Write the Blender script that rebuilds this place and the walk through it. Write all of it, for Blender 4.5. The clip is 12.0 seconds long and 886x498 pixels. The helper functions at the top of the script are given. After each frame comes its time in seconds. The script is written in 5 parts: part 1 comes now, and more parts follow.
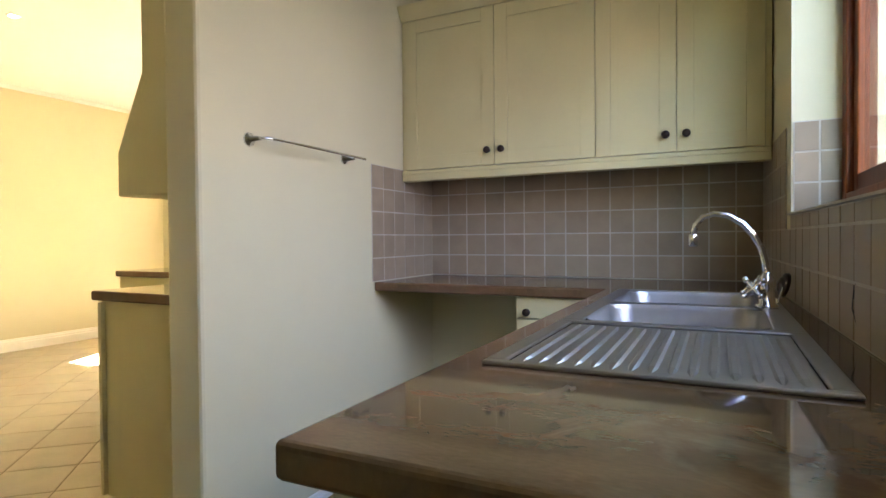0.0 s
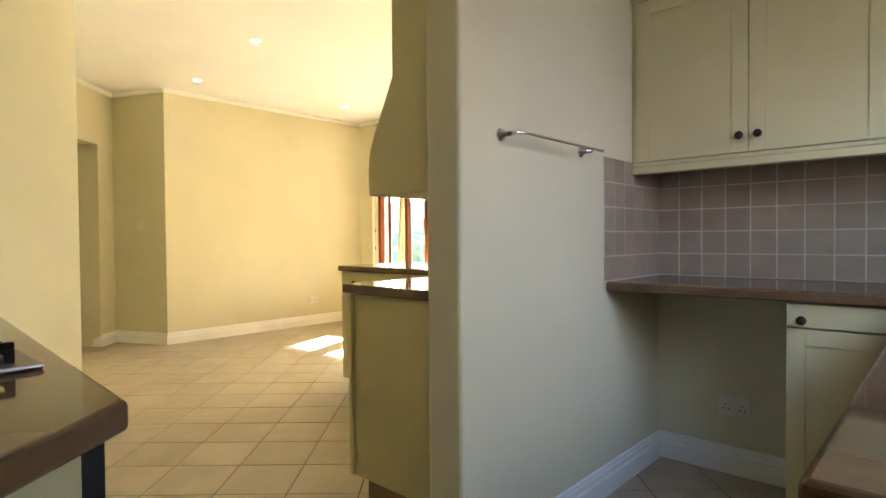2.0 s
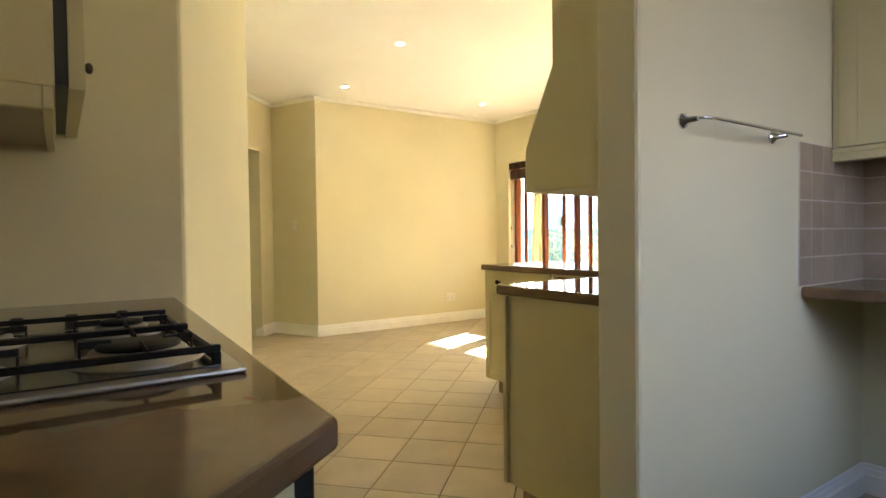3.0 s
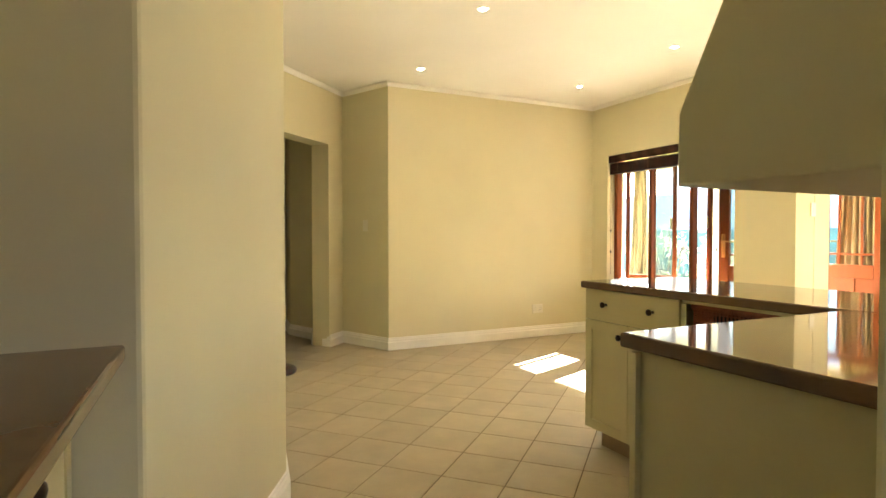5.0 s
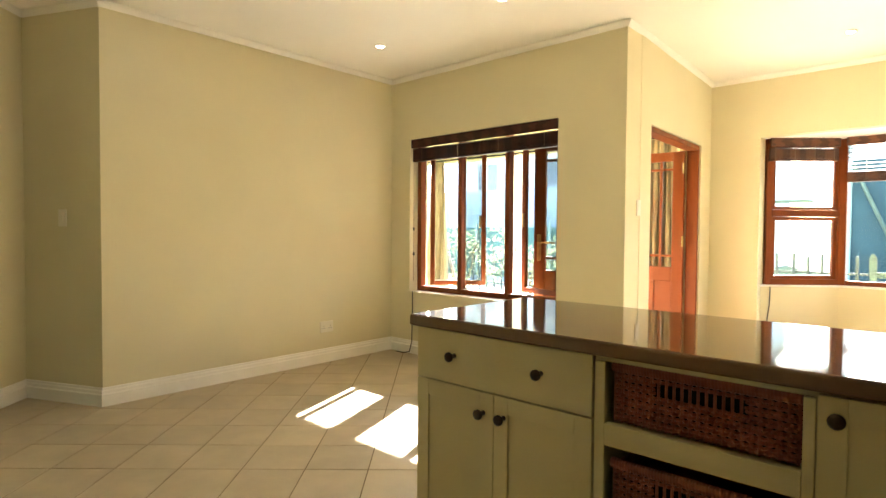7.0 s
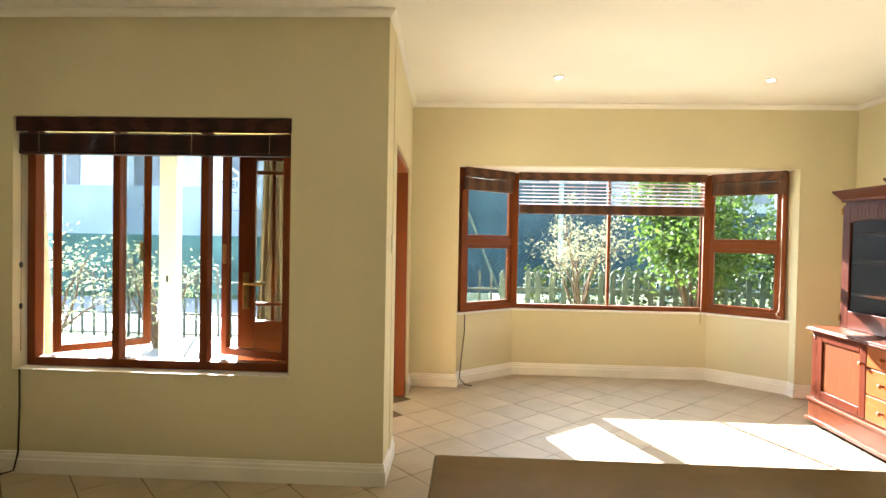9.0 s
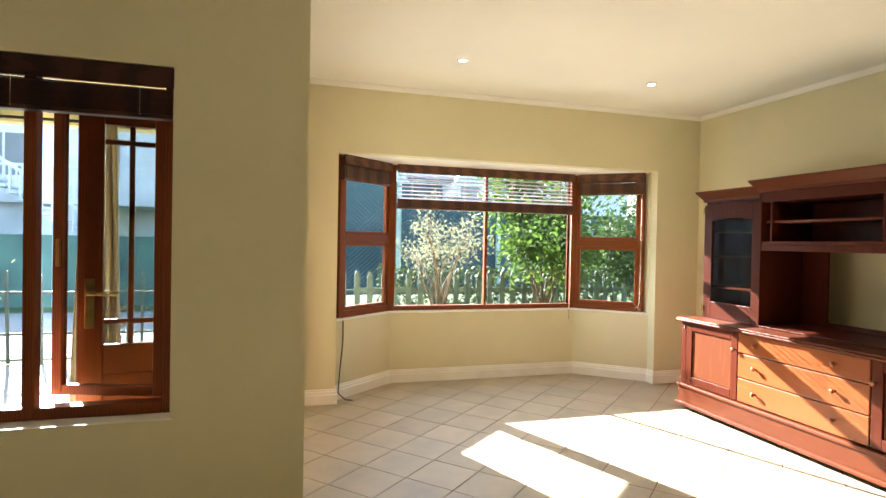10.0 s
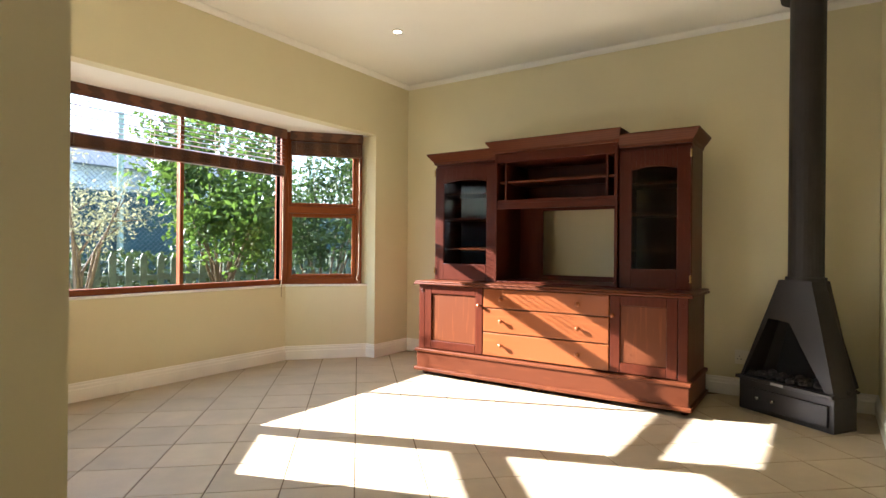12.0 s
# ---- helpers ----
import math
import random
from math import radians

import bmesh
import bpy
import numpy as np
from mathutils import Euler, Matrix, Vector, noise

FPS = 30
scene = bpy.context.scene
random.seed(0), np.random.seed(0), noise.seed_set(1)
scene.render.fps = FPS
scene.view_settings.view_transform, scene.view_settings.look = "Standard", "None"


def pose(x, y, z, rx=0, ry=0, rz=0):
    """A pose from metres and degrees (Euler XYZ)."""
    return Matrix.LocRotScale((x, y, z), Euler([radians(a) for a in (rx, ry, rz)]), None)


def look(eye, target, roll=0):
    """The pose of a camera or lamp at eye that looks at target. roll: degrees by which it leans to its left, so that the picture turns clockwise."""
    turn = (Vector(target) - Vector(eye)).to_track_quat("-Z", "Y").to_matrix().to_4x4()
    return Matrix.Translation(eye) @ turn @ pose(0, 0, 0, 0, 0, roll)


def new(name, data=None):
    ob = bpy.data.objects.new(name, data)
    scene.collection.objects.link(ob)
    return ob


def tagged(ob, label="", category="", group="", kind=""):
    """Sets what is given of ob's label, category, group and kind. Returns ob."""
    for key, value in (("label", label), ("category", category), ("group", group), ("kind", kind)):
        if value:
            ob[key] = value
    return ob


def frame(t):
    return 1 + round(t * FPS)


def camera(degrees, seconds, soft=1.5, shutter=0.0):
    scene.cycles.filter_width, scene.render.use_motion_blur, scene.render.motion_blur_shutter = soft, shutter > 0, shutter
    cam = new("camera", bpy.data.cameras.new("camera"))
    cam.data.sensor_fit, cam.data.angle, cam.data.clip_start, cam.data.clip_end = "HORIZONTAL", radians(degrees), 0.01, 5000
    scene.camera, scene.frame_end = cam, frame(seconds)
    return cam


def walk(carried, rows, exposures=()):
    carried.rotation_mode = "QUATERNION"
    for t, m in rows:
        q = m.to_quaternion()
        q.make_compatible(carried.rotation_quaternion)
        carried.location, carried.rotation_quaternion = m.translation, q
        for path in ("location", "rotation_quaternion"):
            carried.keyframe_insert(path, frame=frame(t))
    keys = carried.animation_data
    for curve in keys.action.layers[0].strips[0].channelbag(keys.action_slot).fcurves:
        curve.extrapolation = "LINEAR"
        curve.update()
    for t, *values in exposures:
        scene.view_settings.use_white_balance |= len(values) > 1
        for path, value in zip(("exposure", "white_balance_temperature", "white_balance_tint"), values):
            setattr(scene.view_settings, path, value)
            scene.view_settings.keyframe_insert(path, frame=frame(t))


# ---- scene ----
cam = camera(76.6, 12.0)
PATH = [
    (0, (0.706, -0.216, 1.089), (-0.179, 1.577, 1.053), -0.5),
    (0.5, (0.629, -0.246, 1.081), (-0.36, 1.493, 1.052), -0.2),
    (1, (0.557, -0.263, 1.075), (-0.549, 1.404, 1.053), -0.2),
    (1.5, (0.485, -0.301, 1.088), (-0.735, 1.283, 1.052), -0.4),
    (2, (0.416, -0.313, 1.087), (-0.936, 1.159, 1.049), -0.5),
    (2.5, (0.335, -0.315, 1.085), (-1.163, 1.01, 1.046), -0.4),
    (3, (0.268, -0.33, 1.096), (-1.381, 0.8, 1.053), -0.7),
    (3.5, (0.184, -0.316, 1.109), (-1.569, 0.646, 1.065), -0.6),
    (3.7, (0.138, -0.303, 1.117), (-1.642, 0.607, 1.075), -0.5),
    (5.3, (-0.527, 0.196, 1.148), (-2.328, 1.065, 1.1), -0.0),
    (5.5, (-0.616, 0.255, 1.129), (-2.389, 1.178, 1.077), 0.1),
    (6, (-0.905, 0.485, 1.115), (-2.573, 1.587, 1.065), 0.1),
    (6.5, (-1.206, 0.649, 1.116), (-2.754, 1.915, 1.069), 0.0),
    (7, (-1.506, 0.821, 1.17), (-2.851, 2.299, 1.111), 0.4),
    (7.5, (-1.797, 1.015, 1.249), (-2.897, 2.684, 1.19), 0.6),
    (7.7, (-1.91, 1.069, 1.292), (-2.899, 2.806, 1.232), 0.6),
    (9.3, (-2.958, 1.659, 1.403), (-2.848, 3.656, 1.368), 1.1),
    (9.5, (-3.08, 1.776, 1.399), (-2.841, 3.761, 1.363), 1.1),
    (10, (-3.362, 2.07, 1.359), (-2.791, 3.987, 1.334), 1.1),
    (10.5, (-3.603, 2.372, 1.3), (-2.701, 4.157, 1.282), 1.0),
    (11, (-3.726, 2.695, 1.201), (-2.531, 4.298, 1.204), 0.7),
    (11.5, (-3.767, 2.975, 1.129), (-2.321, 4.357, 1.131), 0.5),
    (12, (-3.78, 3.275, 1.031), (-2.125, 4.398, 1.029), 0.5),
]
EXPOSURES = [(0.0, 6.12, 6800, 12), (1.0, 5.97, 6800, 11), (2.5, 5.75, 6700, 10), (3.7, 5.65, 6700, 10), (5.5, 5.38, 6700, 11), (7.5, 4.8, 6450, 12), (9.5, 4.03, 6250, 13), (10.5, 3.76, 6100, 14), (12.0, 3.56, 6000, 17)]
walk(cam, [(t, look(eye, target, roll)) for t, eye, target, roll in PATH], EXPOSURES)

# ---- world, sun and large lights ----
SUN_X, SUN_Y, SUN_K = -0.39, 1.0, 2.06
SUN_EL = math.atan(1 / SUN_K)
world = bpy.data.worlds.new("sky")
scene.world = world
world.use_nodes = True
_wn = world.node_tree.nodes
_sky = _wn.new("ShaderNodeTexSky")
_sky.sky_type, _sky.sun_disc = "NISHITA", False
_sky.sun_elevation, _sky.sun_rotation = SUN_EL, math.atan2(SUN_X, SUN_Y)
_wn["Background"].inputs["Strength"].default_value = 0.12
world.node_tree.links.new(_sky.outputs[0], _wn["Background"].inputs[0])
_sun = bpy.data.lights.new("sun", "SUN")
_sun.energy, _sun.angle, _sun.color = 5.0, radians(0.5), (1.0, 0.965, 0.90)
sun = new("sun", _sun)
_h = Vector((SUN_X, SUN_Y, 0)).normalized()
sun.matrix_world = look(_h * 20 * math.cos(SUN_EL) + Vector((-2, 4, 20 * math.sin(SUN_EL))), (-2, 4, 0))


def window_light(name, centre, target, w, h, watts, color=(1.0, 0.97, 0.92), spread=180):
    """Sky light that comes in through an opening."""
    d = bpy.data.lights.new(name, "AREA")
    d.shape, d.size, d.size_y, d.energy, d.color, d.spread = "RECTANGLE", w, h, watts, color, radians(spread)
    ob = new(name, d)
    ob.matrix_world = look(centre, target)
    return ob


window_light("bay_sky_light", (-1.33, 7.46, 1.3), (-1.33, 5.0, 1.0), 1.9, 1.2, 1.3)
window_light("dining_window_sky_light", (-4.58, 4.88, 1.32), (-3.6, 2.4, 0.9), 1.58, 1.38, 0.15, spread=130)
window_light("kitchen_window_sky_light", (1.06, 1.0, 1.65), (-0.45, 1.8, 0.7), 1.25, 0.9, 0.145, (0.42, 0.51, 1.0), 100)

# ---- materials ----
MATS = {}


def mat(name, color, rough=0.6, metal=0.0, vary=0.12, scale=6.0, fine=60.0, bump=0.1, second=None, kind="noise", per_piece=0.0, coat=0.0, spec=0.5, stretch=(1, 1, 1), leafy=0.0):
    """A surface whose colour, gloss and relief vary at two scales."""
    if name in MATS:
        return MATS[name]
    m = bpy.data.materials.new(name)
    m.use_nodes = True
    nt = m.node_tree
    N, L = nt.nodes, nt.links
    b = N["Principled BSDF"]
    b.inputs["Metallic"].default_value = metal
    b.inputs["Specular IOR Level"].default_value = spec
    b.inputs["Coat Weight"].default_value = coat
    tc = N.new("ShaderNodeTexCoord")
    mp = N.new("ShaderNodeMapping")
    mp.inputs["Scale"].default_value = stretch
    L.new(tc.outputs["Object"], mp.inputs["Vector"])
    vec = mp.outputs["Vector"]
    if per_piece:
        oi = N.new("ShaderNodeObjectInfo")
        mul = N.new("ShaderNodeVectorMath")
        mul.operation = "MULTIPLY_ADD"
        comb = N.new("ShaderNodeCombineXYZ")
        for k in range(3):
            L.new(oi.outputs["Random"], comb.inputs[k])
        mul.inputs[1].default_value = (37, 53, 71)
        L.new(comb.outputs[0], mul.inputs[0])
        L.new(vec, mul.inputs[2])
        vec = mul.outputs[0]
    big = N.new("ShaderNodeTexNoise")
    big.inputs["Scale"].default_value = scale
    big.inputs["Detail"].default_value = 5
    small = N.new("ShaderNodeTexNoise")
    small.inputs["Scale"].default_value = fine
    small.inputs["Detail"].default_value = 6
    small.inputs["Roughness"].default_value = 0.65
    for n in (big, small):
        L.new(vec, n.inputs["Vector"])
    source = big.outputs["Fac"]
    if kind == "wood":
        wv = N.new("ShaderNodeTexWave")
        wv.wave_type, wv.bands_direction = "BANDS", "X"
        wv.inputs["Scale"].default_value = scale
        wv.inputs["Distortion"].default_value = 4.0
        wv.inputs["Detail"].default_value = 3.0
        wv.inputs["Detail Scale"].default_value = 1.4
        L.new(vec, wv.inputs["Vector"])
        source = wv.outputs["Fac"]
    ramp = N.new("ShaderNodeValToRGB")
    c = Vector(color)
    d = Vector(second) if second else c * (1 - 2.2 * vary)
    ramp.color_ramp.elements[0].position, ramp.color_ramp.elements[1].position = 0.3, 0.72
    ramp.color_ramp.elements[0].color = (*d, 1)
    ramp.color_ramp.elements[1].color = (*(c * (1 + (0 if second else vary * 0.6))), 1)
    L.new(source, ramp.inputs["Fac"])
    mix = N.new("ShaderNodeMix")
    mix.data_type, mix.blend_type = "RGBA", "MULTIPLY"
    mix.inputs[0].default_value = min(1.0, vary * 2.0)
    L.new(ramp.outputs["Color"], mix.inputs[6])
    gr = N.new("ShaderNodeValToRGB")
    gr.color_ramp.elements[0].position, gr.color_ramp.elements[1].position = 0.3, 0.7
    gr.color_ramp.elements[0].color = (0.72, 0.72, 0.72, 1)
    L.new(small.outputs["Fac"], gr.inputs["Fac"])
    L.new(gr.outputs["Color"], mix.inputs[7])
    out = mix.outputs[2]
    if per_piece:
        hs = N.new("ShaderNodeHueSaturation")
        mr = N.new("ShaderNodeMapRange")
        mr.inputs[3].default_value, mr.inputs[4].default_value = 1 - per_piece, 1 + per_piece
        L.new(oi.outputs["Random"], mr.inputs[0])
        L.new(mr.outputs[0], hs.inputs["Value"])
        L.new(out, hs.inputs["Color"])
        out = hs.outputs["Color"]
    L.new(out, b.inputs["Base Color"])
    rr = N.new("ShaderNodeMapRange")
    rr.inputs[3].default_value, rr.inputs[4].default_value = rough * 0.88, min(1, rough * 1.12)
    L.new(big.outputs["Fac"], rr.inputs[0])
    L.new(rr.outputs[0], b.inputs["Roughness"])
    if bump:
        bp = N.new("ShaderNodeBump")
        bp.inputs["Strength"].default_value = bump
        bp.inputs["Distance"].default_value = 0.004
        L.new(small.outputs["Fac"], bp.inputs["Height"])
        L.new(bp.outputs["Normal"], b.inputs["Normal"])
    if leafy:
        tl, ms = N.new("ShaderNodeBsdfTranslucent"), N.new("ShaderNodeMixShader")
        L.new(out, tl.inputs["Color"])
        ms.inputs[0].default_value = leafy
        L.new(b.outputs[0], ms.inputs[1])
        L.new(tl.outputs[0], ms.inputs[2])
        L.new(ms.outputs[0], N["Material Output"].inputs[0])
    MATS[name] = m
    return m


WALL = mat("cream_wall_paint", (0.70, 0.645, 0.42), 0.75, vary=0.03, scale=1.3, fine=140, bump=0.05)
CEIL = mat("off_white_ceiling_paint", (0.87, 0.86, 0.79), 0.85, vary=0.025, scale=1.0, fine=120, bump=0.05)
TRIM = mat("white_gloss_trim_paint", (0.90, 0.88, 0.80), 0.4, vary=0.04, scale=4, fine=90, bump=0.03)
TILE = mat("tan_ceramic_floor_tile", (0.475, 0.395, 0.265), 0.48, vary=0.07, scale=5, fine=90, bump=0.0, per_piece=0.06, spec=0.3)
GROUT = mat("brown_floor_grout", (0.17, 0.12, 0.065), 0.95, vary=0.15, scale=8, fine=120, bump=0.0, spec=0.1)
SPLASH = mat("taupe_glazed_wall_tile", (0.36, 0.28, 0.185), 0.42, vary=0.07, scale=9, fine=60, bump=0.0, per_piece=0.08, spec=0.35)
SGROUT = mat("pale_wall_grout", (0.58, 0.53, 0.43), 0.9, vary=0.1, scale=12, fine=150, bump=0.0)
CAB = mat("cream_painted_cabinet", (0.61, 0.54, 0.295), 0.42, vary=0.04, scale=3, fine=100, bump=0.03)
CARCASS = mat("cabinet_carcass_board", (0.50, 0.45, 0.30), 0.6, vary=0.06, scale=4, fine=100, bump=0.05)
GRANITE = mat("polished_brown_granite", (0.17, 0.098, 0.049), 0.06, vary=0.035, scale=16, fine=120, bump=0.0, second=(0.142, 0.082, 0.041), spec=0.36)


def veined_stone():
    """Olive-brown stone with drawn-out streaks, reddish clouds and fine dark cracks."""
    m = mat("veined_brown_granite", (0.205, 0.122, 0.056), 0.05, vary=0.45, scale=3.2, fine=70, bump=0.0, second=(0.085, 0.048, 0.024), spec=0.42, stretch=(1.1, 3.4, 1))
    N, L = m.node_tree.nodes, m.node_tree.links
    b = N["Principled BSDF"]
    below = b.inputs["Base Color"].links[0].from_socket
    tc = N.new("ShaderNodeTexCoord")
    for scale, low, high, tone, detail in ((2.6, 0.46, 0.66, (0.20, 0.10, 0.055, 1), 4), (5.0, 0.55, 0.72, (0.24, 0.18, 0.11, 1), 5)):
        n = N.new("ShaderNodeTexNoise")
        n.inputs["Scale"].default_value, n.inputs["Detail"].default_value, n.inputs["Roughness"].default_value = scale, detail, 0.68
        n.inputs["Distortion"].default_value = 0.9
        L.new(tc.outputs["Object"], n.inputs["Vector"])
        f = N.new("ShaderNodeMapRange")
        f.inputs[1].default_value, f.inputs[2].default_value, f.inputs[4].default_value = low, high, 0.7
        L.new(n.outputs["Fac"], f.inputs[0])
        mx = N.new("ShaderNodeMix")
        mx.data_type = "RGBA"
        L.new(f.outputs[0], mx.inputs[0])
        L.new(below, mx.inputs[6])
        mx.inputs[7].default_value = tone
        below = mx.outputs[2]
    L.new(below, b.inputs["Base Color"])
    return m


VEINED = veined_stone()
WOOD = mat("red_mahogany_joinery", (0.21, 0.055, 0.012), 0.4, vary=0.10, scale=30, fine=120, bump=0.04, second=(0.155, 0.037, 0.009), kind="wood", stretch=(1, 1, 0.12), spec=0.2)
# One mahogany with light put into the colour: WOODH sunlit, WOODV shaded.
WOODH = mat("red_mahogany_sunlit_tone", (0.100, 0.028, 0.0102), 0.38, vary=0.10, scale=30, fine=100, bump=0.02, second=(0.076, 0.020, 0.0075), kind="wood", stretch=(1, 0.1, 1), spec=0.12)
WOODV = mat("red_mahogany_upright_shaded_tone", (0.068, 0.0142, 0.0058), 0.35, vary=0.08, scale=40, fine=100, bump=0.02, second=(0.056, 0.0115, 0.0048), kind="wood", stretch=(1, 1, 0.1), spec=0.12)
MIDWOOD = mat("red_brown_door_panel", (0.125, 0.037, 0.0125), 0.38, vary=0.10, scale=30, fine=100, bump=0.02, second=(0.095, 0.027, 0.0095), kind="wood", stretch=(1, 1, 0.08), spec=0.15)
OAK = mat("orange_wood_drawer_front", (0.225, 0.068, 0.0185), 0.32, vary=0.12, scale=24, fine=100, bump=0.03, second=(0.185, 0.053, 0.0145), kind="wood", stretch=(1, 0.08, 1), spec=0.25)
DARKWOOD = mat("dark_stained_blind_wood", (0.055, 0.020, 0.012), 0.45, vary=0.2, scale=16, fine=120, bump=0.1, second=(0.026, 0.010, 0.007), kind="wood", stretch=(0.12, 1, 1), spec=0.2)
BLINDBAY = mat("brown_stained_blind_wood", (0.16, 0.065, 0.030), 0.45, vary=0.2, scale=16, fine=120, bump=0.12, second=(0.075, 0.030, 0.016), kind="wood", stretch=(0.12, 1, 1))
STEEL = mat("brushed_stainless_steel", (0.37, 0.36, 0.345), 0.38, metal=1.0, vary=0.05, scale=20, fine=200, bump=0.0)
HOBTRAY = mat("black_glossy_enamel", (0.035, 0.03, 0.026), 0.2, metal=0.0, vary=0.15, scale=12, fine=90, bump=0.0)
CHROME = mat("polished_chrome", (0.80, 0.80, 0.80), 0.08, metal=1.0, vary=0.02, scale=8, fine=80, bump=0.0)
BRASS = mat("worn_brass", (0.55, 0.38, 0.14), 0.3, metal=1.0, vary=0.15, scale=20, fine=120, bump=0.03)
KNOB = mat("dark_bronze_knob", (0.045, 0.028, 0.018), 0.32, metal=0.6, vary=0.2, scale=30, fine=160, bump=0.05)
IRON = mat("matt_black_cast_iron", (0.014, 0.013, 0.012), 0.55, vary=0.2, scale=20, fine=160, bump=0.1, spec=0.2)
STOVE = mat("dark_brown_painted_steel", (0.026, 0.021, 0.018), 0.5, vary=0.15, scale=6, fine=180, bump=0.1, spec=0.3)
SOOT_AND_SHADE = mat("black_soot_and_basket_shade", (0.006, 0.006, 0.006), 0.9, vary=0.3, scale=10, fine=120, bump=0.4)
STONE = mat("grey_plinth_board", (0.30, 0.20, 0.12), 0.5, vary=0.12, scale=8, fine=90, bump=0.1)
WICKER = mat("red_brown_wicker", (0.36, 0.105, 0.052), 0.5, vary=0.2, scale=30, fine=140, bump=0.2, second=(0.19, 0.05, 0.025))
PLASTIC = mat("white_plastic", (0.74, 0.70, 0.56), 0.35, vary=0.02, scale=8, fine=80, bump=0.02)
BLACK = mat("black_plastic", (0.02, 0.02, 0.02), 0.45, vary=0.1, scale=10, fine=90, bump=0.05)
CURTAIN = mat("beige_curtain_cloth", (0.42, 0.33, 0.20), 0.9, vary=0.15, scale=8, fine=300, bump=0.25)
CORD = mat("cord", (0.45, 0.36, 0.24), 0.8, vary=0.1, scale=30, fine=200, bump=0.1)
WHITEP = mat("white_outdoor_paint", (0.70, 0.70, 0.68), 0.5, vary=0.06, scale=3, fine=60, bump=0.1)
RENDERW = mat("pale_rendered_wall", (0.64, 0.65, 0.67), 0.9, vary=0.08, scale=1.5, fine=40, bump=0.3)
GREYWALL = mat("grey_blue_rendered_wall", (0.42, 0.47, 0.52), 0.9, vary=0.08, scale=1.5, fine=40, bump=0.3)
SHADEWALL = mat("dusty_pink_light_blocker", (0.215, 0.18, 0.16), 0.9, vary=0.1, scale=1.5, fine=40, bump=0.3)
ROOFT = mat("grey_roof_sheet", (0.22, 0.23, 0.25), 0.7, vary=0.12, scale=3, fine=40, bump=0.2)
VERCEIL = mat("yellow_cream_veranda_board", (0.66, 0.58, 0.34), 0.7, vary=0.05, scale=2, fine=60, bump=0.1)
CONCRETE = mat("pale_concrete", (0.28, 0.275, 0.25), 0.85, vary=0.12, scale=0.9, fine=40, bump=0.2)
PAVING = mat("pale_veranda_paving", (0.40, 0.365, 0.31), 0.7, vary=0.1, scale=4, fine=60, bump=0.2)
LAWN = mat("mown_lawn", (0.12, 0.17, 0.045), 0.95, vary=0.3, scale=1.2, fine=120, bump=0.8, second=(0.055, 0.085, 0.022))
FENCEG = mat("weathered_green_fence_paint", (0.14, 0.18, 0.125), 0.7, vary=0.2, scale=6, fine=80, bump=0.3)
IRONRAIL = mat("grey_green_iron_railing", (0.10, 0.12, 0.10), 0.6, vary=0.2, scale=8, fine=80, bump=0.2)
POSTM = mat("pale_green_metal_post", (0.40, 0.50, 0.42), 0.5, vary=0.1, scale=6, fine=80, bump=0.1)
NET = mat("teal_shade_cloth", (0.045, 0.098, 0.108), 0.85, vary=0.2, scale=1.2, fine=220, bump=0.3)
NETG = mat("green_shade_cloth", (0.10, 0.20, 0.165), 0.85, vary=0.2, scale=1.2, fine=220, bump=0.3)
WIRE = mat("galvanised_wire", (0.15, 0.19, 0.20), 0.45, metal=0.6, vary=0.1, scale=12, fine=80, bump=0.0)
LEAF = mat("bright_green_leaf", (0.135, 0.22, 0.035), 0.5, vary=0.3, scale=2.5, fine=30, bump=0.0, second=(0.05, 0.10, 0.016), leafy=0.55)
LEAFD = mat("dark_green_leaf", (0.075, 0.125, 0.03), 0.5, vary=0.3, scale=2.5, fine=30, bump=0.0, second=(0.028, 0.055, 0.014), leafy=0.5)
LEAFH = mat("hedge_leaf", (0.085, 0.12, 0.03), 0.6, vary=0.3, scale=2.5, fine=30, bump=0.0, second=(0.035, 0.055, 0.013), leafy=0.3)
PALELEAF = mat("pale_sunlit_leaf", (0.34, 0.37, 0.22), 0.6, vary=0.3, scale=2.5, fine=30, bump=0.0, second=(0.18, 0.22, 0.12), leafy=0.5)
BLOOM = mat("pale_cream_blossom", (0.36, 0.34, 0.21), 0.7, vary=0.2, scale=3, fine=30, bump=0.0, second=(0.22, 0.23, 0.12), leafy=0.5)
BARK = mat("pale_brown_bark", (0.20, 0.14, 0.09), 0.9, vary=0.25, scale=12, fine=80, bump=0.6)
EMBER = mat("grey_ceramic_coals", (0.10, 0.085, 0.075), 0.9, vary=0.4, scale=30, fine=120, bump=0.6)
PEBBLE = mat("brown_green_painted_stone", (0.20, 0.075, 0.055), 0.4, vary=0.3, scale=18, fine=120, bump=0.3, second=(0.065, 0.075, 0.045))


